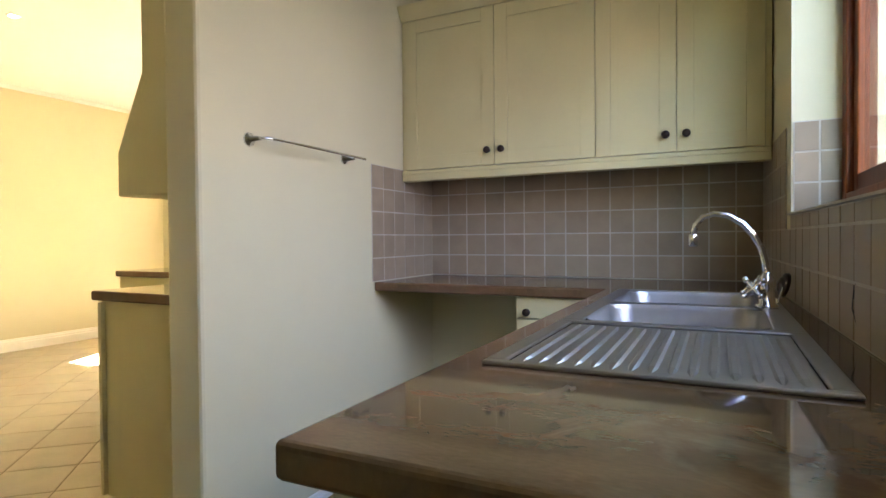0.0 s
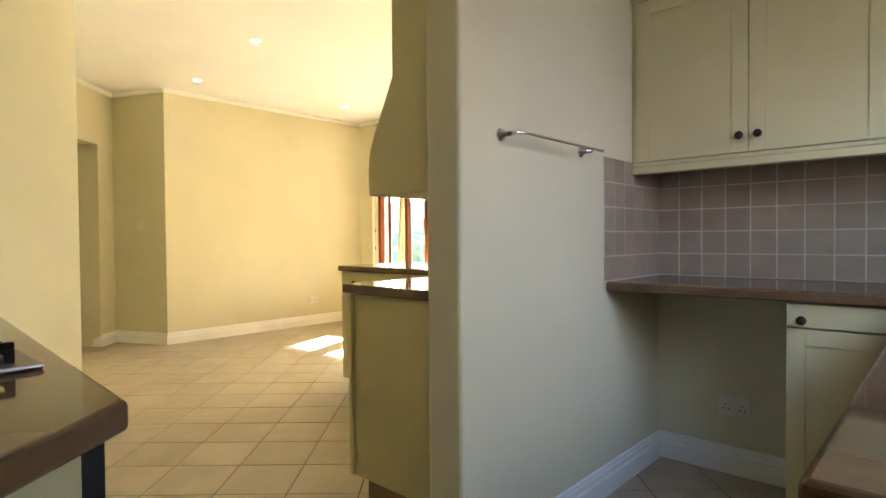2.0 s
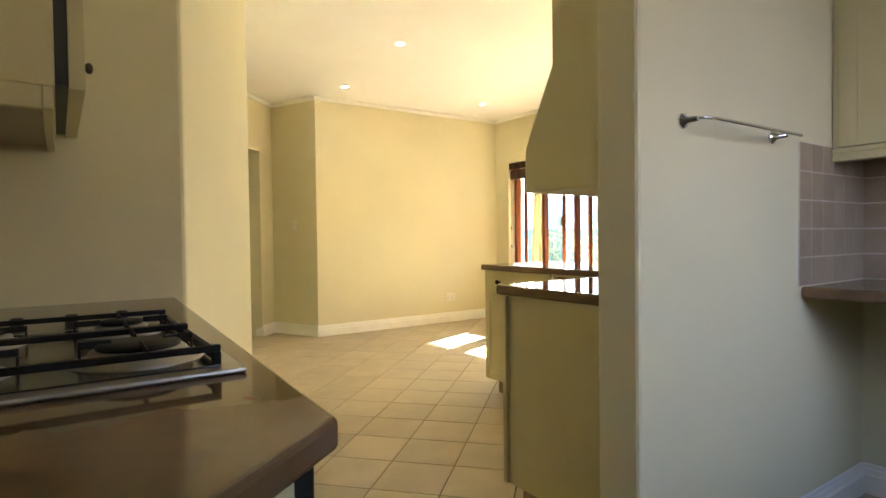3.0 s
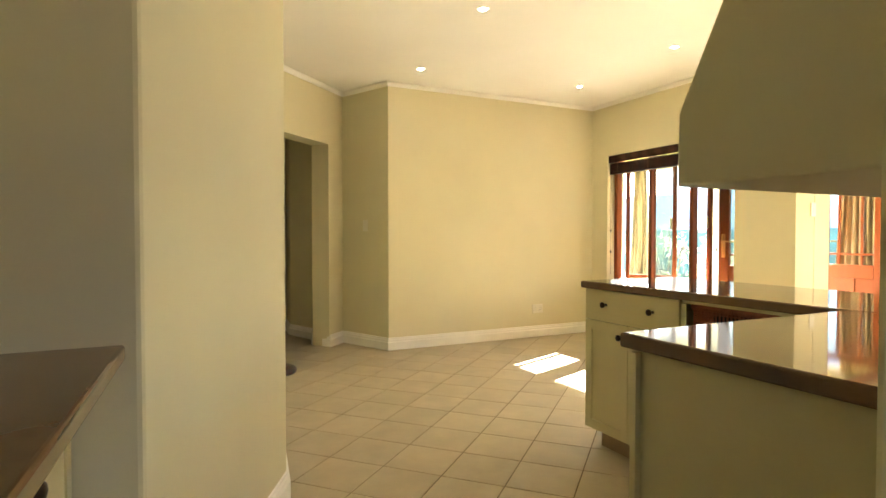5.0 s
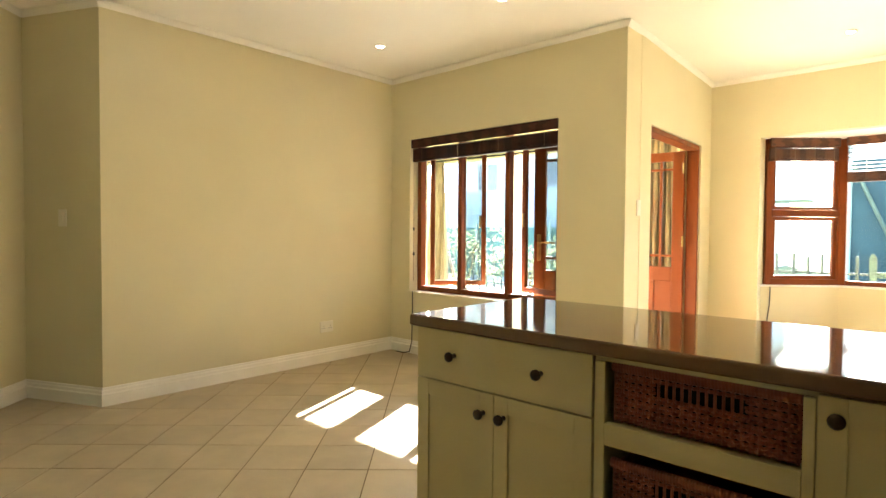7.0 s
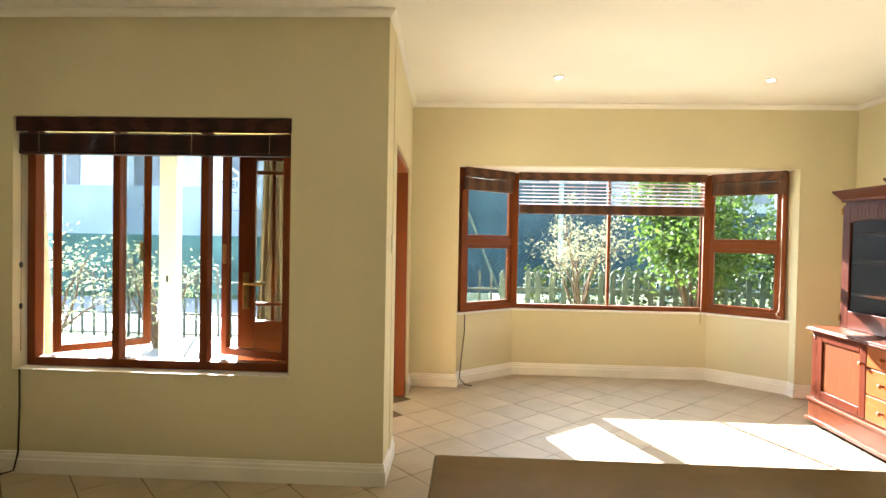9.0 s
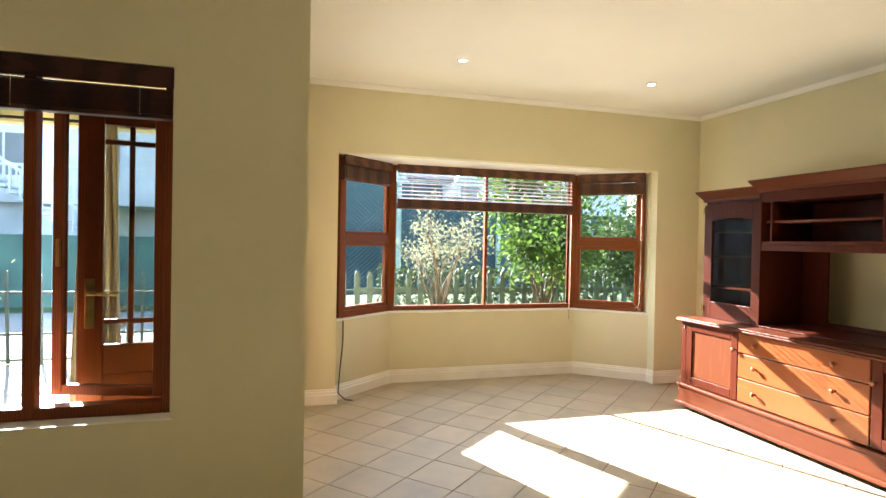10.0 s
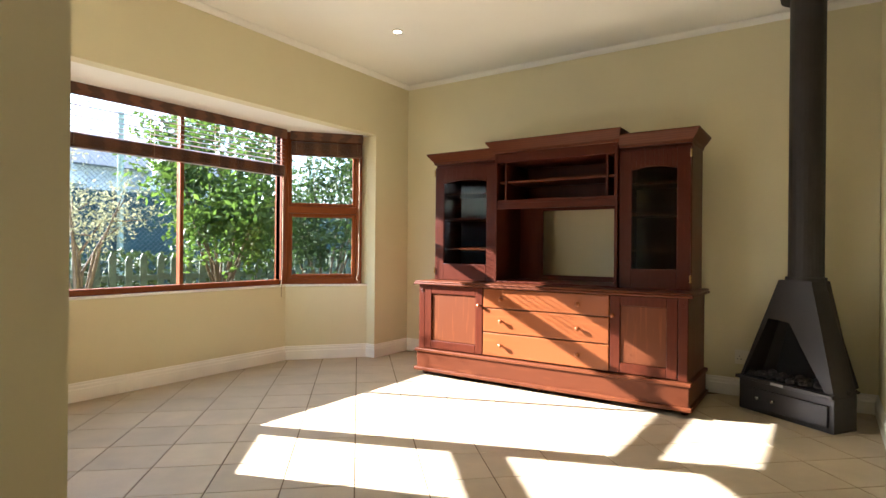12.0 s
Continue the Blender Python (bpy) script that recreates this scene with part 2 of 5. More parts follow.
def glass_mat(name, tint):
    m = bpy.data.materials.new(name)
    m.use_nodes = True
    N, L = m.node_tree.nodes, m.node_tree.links
    N.remove(N["Principled BSDF"])
    tr, gl, mx, lw, pw, ma = (N.new(k) for k in ("ShaderNodeBsdfTransparent", "ShaderNodeBsdfGlossy", "ShaderNodeMixShader", "ShaderNodeLayerWeight", "ShaderNodeMath", "ShaderNodeMath"))
    tr.inputs[0].default_value = (*tint, 1)
    gl.inputs["Roughness"].default_value = 0.02
    pw.operation, pw.inputs[1].default_value = "POWER", 5
    ma.operation, ma.inputs[1].default_value, ma.inputs[2].default_value = "MULTIPLY_ADD", 0.8, 0.008
    L.new(lw.outputs["Facing"], pw.inputs[0])
    L.new(pw.outputs[0], ma.inputs[0])
    L.new(ma.outputs[0], mx.inputs[0])
    L.new(tr.outputs[0], mx.inputs[1])
    L.new(gl.outputs[0], mx.inputs[2])
    L.new(mx.outputs[0], N["Material Output"].inputs[0])
    return m


GLASS = glass_mat("clear_window_glass", (0.74, 0.76, 0.75))
DARKGLASS = glass_mat("smoked_cabinet_glass", (0.66, 0.63, 0.58))


def lamp_mat():
    m = bpy.data.materials.new("lit_downlight_bulb")
    m.use_nodes = True
    b = m.node_tree.nodes["Principled BSDF"]
    b.inputs["Emission Color"].default_value = (1, 0.93, 0.8, 1)
    b.inputs["Emission Strength"].default_value = 6
    return m


BULB = lamp_mat()

# ---- building helpers ----


class Geo:
    """Gathers boxes, prisms, turned shapes and tubes into one mesh."""

    def __init__(self):
        self.bm = bmesh.new()

    def face(self, pts):
        try:
            return self.bm.faces.new([self.bm.verts.new(p) for p in pts])
        except ValueError:
            return None

    def solid(self, lower, upper):
        lo, hi = [self.bm.verts.new(p) for p in lower], [self.bm.verts.new(p) for p in upper]
        n = len(lo)
        self.bm.faces.new(lo[::-1])
        self.bm.faces.new(hi)
        for k in range(n):
            self.bm.faces.new((lo[k], lo[(k + 1) % n], hi[(k + 1) % n], hi[k]))
        return self

    def box(self, x0, y0, z0, x1, y1, z1):
        return self.solid([(x0, y0, z0), (x1, y0, z0), (x1, y1, z0), (x0, y1, z0)], [(x0, y0, z1), (x1, y0, z1), (x1, y1, z1), (x0, y1, z1)])

    def prism(self, poly, z0, z1):
        return self.solid([(x, y, z0) for x, y in poly], [(x, y, z1) for x, y in poly])

    def ring(self, rows, caps=True):
        """Joins rows of equally many points, each closed."""
        vs = [[self.bm.verts.new(p) for p in r] for r in rows]
        n = len(vs[0])
        for a, b in zip(vs, vs[1:]):
            for k in range(n):
                self.bm.faces.new((a[k], a[(k + 1) % n], b[(k + 1) % n], b[k]))
        if caps:
            self.bm.faces.new(vs[0][::-1])
            self.bm.faces.new(vs[-1])
        return self

    def turned(self, base, axis, profile, seg=16):
        """Turns (distance along the axis, radius) round an axis."""
        q = Vector(axis).normalized().to_track_quat("Z", "Y").to_matrix()
        return self.ring([[Vector(base) + q @ Vector((max(r, 1e-4) * math.cos(a), max(r, 1e-4) * math.sin(a), h)) for a in [2 * math.pi * k / seg for k in range(seg)]] for h, r in profile])

    def tube(self, pts, r, seg=8, taper=None):
        pts = [Vector(p) for p in pts]
        rows, side = [], None
        for k, p in enumerate(pts):
            d = (pts[min(k + 1, len(pts) - 1)] - pts[max(k - 1, 0)]).normalized()
            if side is None:
                side = d.orthogonal().normalized()
            side = (side - d * side.dot(d)).normalized()
            up = d.cross(side)
            rk = r if taper is None else r + (taper - r) * k / (len(pts) - 1)
            rows.append([p + rk * (math.cos(a) * side + math.sin(a) * up) for a in [2 * math.pi * j / seg for j in range(seg)]])
        return self.ring(rows)

    def data(self, name, material, smooth=False):
        bmesh.ops.recalc_face_normals(self.bm, faces=self.bm.faces)
        me = bpy.data.meshes.new(name)
        self.bm.to_mesh(me)
        self.bm.free()
        me.materials.append(material)
        if smooth:
            me.shade_smooth()
        return me


def bevelled(ob, width, seg=2):
    m = ob.modifiers.new("bevel", "BEVEL")
    m.width, m.segments, m.limit_method, m.angle_limit = width, seg, "ANGLE", radians(40)
    return ob


def thing(name, base, label, category, group="", rz=0, kind=""):
    ob = new(name)
    ob.matrix_world = pose(*base, 0, 0, rz)
    return tagged(ob, label, category, group, kind)


def part(parent, name, geo, material, bevel=0.0, smooth=False, local=False, label=""):
    """A mesh under a thing. Without local its shape is given in the room's metres."""
    ob = new(name, geo.data(name, material, smooth))
    ob.parent = parent
    if not local:
        ob.matrix_parent_inverse = parent.matrix_world.inverted()
    if bevel:
        bevelled(ob, bevel)
    return tagged(ob, label)


def structure(name, geo, material, label, category, bevel=0.0):
    ob = new(name, geo.data(name, material))
    if bevel:
        bevelled(ob, bevel)
    return tagged(ob, label, category, kind="structure")


def wall_geo(p0, p1, t, z0, z1, holes=()):
    """A wall whose room side runs from p0 to p1, with the room on its left; its thickness t lies to the right. holes: (s0, s1, z0, z1)."""
    a, b = Vector((*p0, 0)), Vector((*p1, 0))
    d = (b - a).normalized()
    n = Vector((d.y, -d.x, 0))
    length = (b - a).length
    ss = sorted({0.0, length, *[v for h in holes for v in h[:2]]})
    zs = sorted({z0, z1, *[v for h in holes for v in h[2:]]})
    full = {}
    for i in range(len(ss) - 1):
        for j in range(len(zs) - 1):
            s, z = (ss[i] + ss[i + 1]) / 2, (zs[j] + zs[j + 1]) / 2
            full[i, j] = not any(h[0] < s < h[1] and h[2] < z < h[3] for h in holes)
    g = Geo()
    at = lambda s, o, z: a + d * s + n * o + Vector((0, 0, z))
    for (i, j), f in full.items():
        if not f:
            continue
        s0, s1, u0, u1 = ss[i], ss[i + 1], zs[j], zs[j + 1]
        g.face([at(s0, 0, u0), at(s1, 0, u0), at(s1, 0, u1), at(s0, 0, u1)])
        g.face([at(s1, t, u0), at(s0, t, u0), at(s0, t, u1), at(s1, t, u1)])
        for di, dj, pa, pb in ((-1, 0, (s0, u0), (s0, u1)), (1, 0, (s1, u1), (s1, u0)), (0, -1, (s1, u0), (s0, u0)), (0, 1, (s0, u1), (s1, u1))):
            if not full.get((i + di, j + dj), False):
                g.face([at(pa[0], 0, pa[1]), at(pb[0], 0, pb[1]), at(pb[0], t, pb[1]), at(pa[0], t, pa[1])])
    bmesh.ops.remove_doubles(g.bm, verts=g.bm.verts, dist=1e-5)
    return g


def strip_geo(path, profile):
    """A moulding along a path of (x, y) with the room on its left; profile: (distance into the room, height), as a closed outline."""
    pts = [Vector(p) for p in path]
    rows = []
    for k, p in enumerate(pts):
        d0 = (p - pts[k - 1]).normalized() if k else None
        d1 = (pts[k + 1] - p).normalized() if k + 1 < len(pts) else None
        n0 = Vector((-d0.y, d0.x)) if d0 else None
        n1 = Vector((-d1.y, d1.x)) if d1 else None
        if n0 is None or n1 is None:
            m = n0 or n1
        else:
            m = (n0 + n1).normalized()
            m = m / max(0.35, m.dot(n0))
        rows.append([(p.x + m.x * o, p.y + m.y * o, z) for o, z in profile])
    return Geo().ring(rows)


# ---- the large structure ----
H = 2.665
KIT_X, KIT_Y, HOB_Y = 0.88, 2.455, -0.62
structure("floor", Geo().box(-7.8, -0.9, -0.12, 1.15, 4.86, -0.0025).box(-3.5, 4.86, -0.12, 1.15, 7.7, -0.0025), GROUT, "brown grout bed under tan floor tiles", "floor")
structure("ceiling", Geo().box(-7.8, -0.9, H, 1.15, 4.86, H + 0.2).box(-3.5, 4.86, H, 1.15, 6.95, H + 0.2), CEIL, "smooth off-white painted ceiling", "ceiling")
structure("wall_hob", wall_geo((-1.85, HOB_Y), (0.978, HOB_Y), 0.2, 0, H), WALL, "cream painted wall behind the hob counter", "wall")
structure("wall_kitchen_window", wall_geo((0.985, -0.82), (0.871, KIT_Y), 0.25, 0, H, [(1.07, 2.56, 1.15, 2.15)]), WALL, "cream painted kitchen wall with a window opening", "wall")
structure("wall_partition", Geo().prism([(-0.82, 0.955), (-0.677, 0.955), (-0.677, KIT_Y), (1.13, KIT_Y), (1.13, 2.98), (-0.82, 2.98)], 0, H), WALL, "cream plastered partition with rounded corners", "wall", 0.012)
structure("wall_east", wall_geo((0.72, 2.98), (0.72, 6.865), 0.25, 0, H), WALL, "cream painted living room wall", "wall")
structure("wall_bay", wall_geo((0.72, 6.765), (-3.318, 6.765), 0.1, 0, H, [(0.495, 3.595, 0, 2.09)]), WALL, "cream painted wall with a bay opening", "wall")
structure("wall_garden_door", wall_geo((-3.318, 6.765), (-3.2275, 4.868), 0.2, 0, H, [(0.33, 1.68, 0, 2.01)]), WALL, "cream painted wall with a garden door opening", "wall")
structure("wall_dining_window", wall_geo((-3.23, 4.625), (-5.855, 4.618), 0.25, 0, H, [(0.547, 2.169, 0.598, 2.06)]), WALL, "cream painted dining wall with a window opening", "wall")
structure("wall_west", wall_geo((-5.655, 4.618), (-5.655, 2.037), 0.2, 0, H), WALL, "plain cream painted dining wall", "wall")
structure("wall_jog", wall_geo((-5.655, 2.037), (-6.28, 1.746), 0.2, 0, H), WALL, "short angled cream painted wall", "wall")
structure("wall_doorway", wall_geo((-6.28, 1.746), (-5.42, 0.85), 0.2, 0, H, [(0.275, 1.263, 0, 2.08)]), WALL, "angled cream wall with an open doorway", "wall")
structure("wall_pillar", Geo().prism([(-1.85, -0.84), (-1.843, 0.034), (-2.865, 0.535), (-5.42, 0.85), (-5.57, 0.71), (-4.9, 0.1), (-2.3, -0.84)], 0, H), WALL, "angled cream plastered wall beside the hob counter", "wall", 0.012)
structure("wall_passage", Geo().prism([(-6.44, 1.87), (-6.45, 1.53), (-6.98, 1.32), (-7.38, 1.35), (-6.62, 0.36), (-4.8, 0.283), (-4.8, -0.02), (-6.75, 0.02), (-7.75, 1.3), (-7.3, 2.1), (-6.6, 2.1)], 0, H), WALL, "cream painted wall of the dim passage", "wall")
structure("wall_passage_end", Geo().prism([(-6.66, 1.83), (-6.3, 1.80), (-5.9, 2.35), (-6.66, 2.35)], 0, H), WALL, "cream painted end of the dim passage", "wall")

# bay: low walls, soffit and sill
BAY = [(0.225, 6.865), (-0.342, 7.345), (-2.31, 7.345), (-2.875, 6.865)]
BAY_OUT = [(0.35, 6.865), (0.35, 6.95), (-0.30, 7.51), (-2.35, 7.51), (-3.0, 6.95), (-3.0, 6.865)]
structure("wall_bay_low", Geo().prism(BAY_OUT + BAY[::-1], 0, 0.668), WALL, "low cream painted wall under the bay window", "wall")
structure("ceiling_bay", Geo().prism(BAY_OUT, 2.09, 2.3), CEIL, "off-white soffit over the bay window", "ceiling")
for k, x in enumerate((0.225, -2.875)):
    o = 0.075 if k == 0 else -0.075
    structure("wall_bay_jamb_%d" % (k + 1), Geo().prism([(x, 6.866), (x + o, 6.866), (x + o, 6.99), (x - o * 0.1, 6.99)], 0.69, 2.088), WALL, "cream plastered jamb at the end of the bay window", "wall")
SILL_IN = [(0.225, 6.855), (-0.347, 7.335), (-2.305, 7.335), (-2.875, 6.855)]
structure("trim_bay_sill", Geo().prism([(0.225, 6.864), (0.34, 6.95), (-0.30, 7.50), (-2.35, 7.50), (-2.99, 6.95), (-2.875, 6.864)] + SILL_IN[::-1], 0.670, 0.688), TRIM, "white painted bay window sill", "sill", 0.003)

BASE = [(0.0, 0.0), (0.018, 0.0), (0.018, 0.078), (0.011, 0.084), (0.011, 0.102), (0.006, 0.108), (0.006, 0.121), (0.0, 0.125)]
structure("baseboard_dining", strip_geo([(-3.301, 4.618), (-5.655, 4.618), (-5.655, 2.037), (-6.28, 1.746), (-6.09, 1.556), (-6.28, 1.415)], BASE), TRIM, "white stepped skirting board", "baseboard")
structure("baseboard_pillar", strip_geo([(-5.56, 0.72), (-5.42, 0.85), (-2.865, 0.535), (-1.843, 0.034), (-1.85, -0.05)], BASE), TRIM, "white stepped skirting board", "baseboard")
structure("baseboard_passage", strip_geo([(-6.44, 1.87), (-6.45, 1.53), (-6.98, 1.32), (-7.38, 1.35), (-6.62, 0.36), (-5.1, 0.30)], BASE), TRIM, "white stepped skirting board in the passage", "baseboard")
structure("baseboard_living", strip_geo([(-0.82, 2.86), (-0.82, 2.98), (0.72, 2.98), (0.72, 6.765), (0.225, 6.765), BAY[0], BAY[1], BAY[2], BAY[3], (-2.875, 6.765), (-3.318, 6.765), (-3.30, 6.50)], BASE), TRIM, "white stepped skirting board", "baseboard")
structure("baseboard_corner", strip_geo([(-3.241, 5.085), (-3.23, 4.625), (-3.30, 4.618)], BASE), TRIM, "white stepped skirting board", "baseboard")
structure("baseboard_kitchen", strip_geo([(-0.02, KIT_Y), (-0.677, KIT_Y), (-0.677, 0.955), (-0.82, 0.955), (-0.82, 1.12)], BASE), TRIM, "white stepped skirting board", "baseboard")
CORN = [(0.0, H - 0.003), (0.0, H - 0.042), (0.008, H - 0.041), (0.02, H - 0.032), (0.031, H - 0.018), (0.036, H - 0.003)]
structure("trim_cornice", strip_geo([(-0.82, 0.955), (-0.82, 2.98), (0.72, 2.98), (0.72, 6.765), (-3.318, 6.765), (-3.23, 4.625), (-5.655, 4.618), (-5.655, 2.037), (-6.28, 1.746), (-5.42, 0.85), (-2.865, 0.535), (-1.843, 0.034), (-1.85, HOB_Y), (0.978, HOB_Y), (0.871, KIT_Y), (-0.677, KIT_Y), (-0.677, 0.955)], CORN), CEIL, "plain coved plaster cornice", "cornice")

# ---- windows and garden door ----


def bar(g, p, q, w, d, z0, z1):
    """An upright board between the plan points p and q, w wide from the line to both sides."""
    a, b = Vector(p), Vector(q)
    t = (b - a).normalized()
    n = Vector((-t.y, t.x)) * d / 2
    return g.prism([tuple(a - n), tuple(b - n), tuple(b + n), tuple(a + n)], z0, z1)


def sash(parent, p, q, z0, z1, w=0.05, d=0.045, rails=(), panes=True, frame_name="frame", muntins=()):
    """A glazed wooden frame between the plan points p and q, with its pane."""
    a, b = Vector(p), Vector(q)
    t = (b - a).normalized()
    g = Geo()
    bar(g, a, a + t * w, 0, d, z0, z1)
    bar(g, b - t * w, b, 0, d, z0, z1)
    for u0, u1 in ((z0, z0 + w), (z1 - w, z1), *rails):
        bar(g, a + t * w, b - t * w, 0, d, u0, u1)
    for s in muntins:
        bar(g, a + t * (s - 0.012), a + t * (s + 0.012), 0, d * 0.8, z0 + w, z1 - w)
    part(parent, frame_name, g, WOOD, 0.004)
    if panes:
        g = Geo()
        bar(g, a + t * w, b - t * w, 0, 0.006, z0 + w, z1 - w)
        pane = part(parent, "pane", g, GLASS)
        pane.visible_shadow = False


# bay window
bay_window = tagged(new("window_bay"), "red-brown wooden bay window with three lights", "window", kind="structure")
Z0, Z1 = 0.69, 2.09
C = [(0.21, 6.925), (-0.342, 7.40), (-2.31, 7.40), (-2.86, 6.925)]
for p, q in ((C[0], C[1]), (C[3], C[2])):
    sash(bay_window, p, q, Z0, Z1, 0.055, 0.06, [(1.345, 1.41)])
    a, b = Vector(p), Vector(q)
    t = (b - a).normalized()
    sash(bay_window, a + t * 0.056, b - t * 0.056, Z0 + 0.056, 1.343, 0.035, 0.035, panes=False, frame_name="lower_sash")
    sash(bay_window, a + t * 0.056, b - t * 0.056, 1.412, Z1 - 0.056, 0.03, 0.035, panes=False, frame_name="upper_sash")
sash(bay_window, C[1], C[2], Z0, Z1, 0.045, 0.06)
part(bay_window, "mullion", Geo().box(-1.345, 7.375, Z0 + 0.046, -1.315, 7.425, Z1 - 0.046), WOOD, 0.004)
for x in (-0.342, -2.31):
    part(bay_window, "corner_post", Geo().box(x - 0.045, 7.352, Z0 + 0.001, x + 0.045, 7.448, Z1 - 0.001), WOOD, 0.006)

# dining window with open casements
dining_window = tagged(new("window_dining"), "dark red wooden window with two casements standing open", "window", kind="structure")
g = Geo()
X0, X1, WY = -5.385, -3.771, 4.745
for a, b in ((X0, X0 + 0.05), (X1 - 0.05, X1), (-4.866, -4.822), (-4.338, -4.294)):
    g.box(a, WY - 0.035, 0.602, b, WY + 0.035, 2.056)
for a, b in ((X0 + 0.05, -4.866), (-4.822, -4.338), (-4.294, X1 - 0.05)):
    g.box(a, WY - 0.035, 0.602, b, WY + 0.035, 0.652)
    g.box(a, WY - 0.035, 2.006, b, WY + 0.035, 2.056)
part(dining_window, "frame", g, WOOD, 0.004)
pane = part(dining_window, "pane", Geo().box(-4.822, WY - 0.003, 0.652, -4.338, WY + 0.003, 2.006), GLASS)
pane.visible_shadow = False
sash(dining_window, (-5.312, 4.82), (-4.905, 5.18), 0.655, 2.0, 0.045, 0.04, frame_name="casement")
sash(dining_window, (-3.825, 4.79), (-4.295, 4.93), 0.655, 2.0, 0.045, 0.04, frame_name="casement")
part(dining_window, "catch", Geo().box(-4.945, 5.115, 1.22, -4.93, 5.14, 1.34), BRASS, 0.003)
part(dining_window, "catch", Geo().box(-4.28, 4.885, 1.22, -4.265, 4.91, 1.34), BRASS, 0.003)
structure("trim_dining_sill", Geo().box(-5.388, 4.614, 0.5985, -3.768, 4.866, 0.602), TRIM, "white painted window sill", "sill")

# kitchen window
kitchen_window = tagged(new("window_kitchen"), "dark red wooden kitchen window", "window", kind="structure")
sash(kitchen_window, (1.05, 0.452), (1.05, 1.738), 1.152, 2.148, 0.055, 0.06)
sash(kitchen_window, (1.06, 0.51), (1.06, 1.15), 1.21, 2.09, 0.045, 0.045, panes=False, frame_name="casement")
sash(kitchen_window, (1.06, 1.155), (1.06, 1.68), 1.21, 2.09, 0.045, 0.045, panes=False, frame_name="casement")

# garden door: a lining and two leaves that stand open on the veranda


def on_gd(y, out=0.0):
    return (-3.318 + 0.0456 * (6.765 - y) - out, y)


garden_door = tagged(new("door_garden"), "orange-brown wooden french door standing open to the veranda", "door", kind="structure")
g = Geo()
for y0, y1, z0 in ((5.09, 5.13, 0), (6.40, 6.43, 0), (5.131, 6.399, 1.965)):
    a, b, c, d = on_gd(y0, 0.012), on_gd(y1, 0.012), on_gd(y1, 0.12), on_gd(y0, 0.12)
    g.prism([a, b, c, d], z0, 2.008)
part(garden_door, "lining", g, WOOD, 0.004)


def door_leaf(hinge, free, muntin):
    a, b = Vector(hinge), Vector(free)
    t = (b - a).normalized()
    w, d = (b - a).length, 0.042
    g = Geo()
    bar(g, a, a + t * 0.105, 0, d, 0.02, 1.965)
    bar(g, b - t * 0.105, b, 0, d, 0.02, 1.965)
    for z0, z1 in ((0.02, 0.22), (0.71, 0.85), (1.875, 1.965)):
        bar(g, a + t * 0.105, b - t * 0.105, 0, d, z0, z1)
    for z0, z1 in ((0.945, 0.968), (1.785, 1.808)):
        bar(g, a + t * 0.105, b - t * 0.105, 0, d * 0.7, z0, z1)
    for s in (0.105 + muntin, w - 0.105 - muntin):
        for z0, z1 in ((0.85, 0.945), (0.968, 1.785), (1.808, 1.875)):
            bar(g, a + t * (s - 0.012), a + t * (s + 0.012), 0, d * 0.7, z0, z1)
    bar(g, a + t * (w * 0.5 - 0.05), a + t * (w * 0.5 + 0.05), 0, d, 0.22, 0.71)
    part(garden_door, "leaf", g, WOOD, 0.005)
    g = Geo()
    bar(g, a + t * 0.1, b - t * 0.1, 0, 0.018, 0.20, 0.73)
    part(garden_door, "panel", g, WOOD)
    g = Geo()
    bar(g, a + t * 0.1, b - t * 0.1, 0, 0.006, 0.84, 1.885)
    pane = part(garden_door, "pane", g, GLASS)
    pane.visible_shadow = False
    n = Vector((-t.y, t.x))
    for side in (-1, 1):
        m = b - t * 0.052 + n * side * (d / 2 + 0.003)
        g = Geo()
        bar(g, m - t * 0.02, m + t * 0.02, 0, 0.006, 0.93, 1.16)
        part(garden_door, "handle_plate", g, BRASS, 0.003)
        e = m + n * side * 0.035
        part(garden_door, "handle", Geo().tube([(m.x, m.y, 1.09), (e.x, e.y, 1.09), (e.x - t.x * 0.03, e.y - t.y * 0.03, 1.09), (e.x - t.x * 0.11, e.y - t.y * 0.11, 1.085)], 0.008), BRASS, smooth=True)
    for z in (0.25, 1.05, 1.75):
        part(garden_door, "hinge", Geo().turned((a.x, a.y - 0.028, z), (0, 0, 1), [(0, 0.009), (0.1, 0.009)], 8), BRASS)


door_leaf(on_gd(5.13, 0.24), (-4.235, 5.02), 0.112)
door_leaf(on_gd(6.375, 0.13), (-4.075, 6.345), 0.112)


# ---- blinds ----


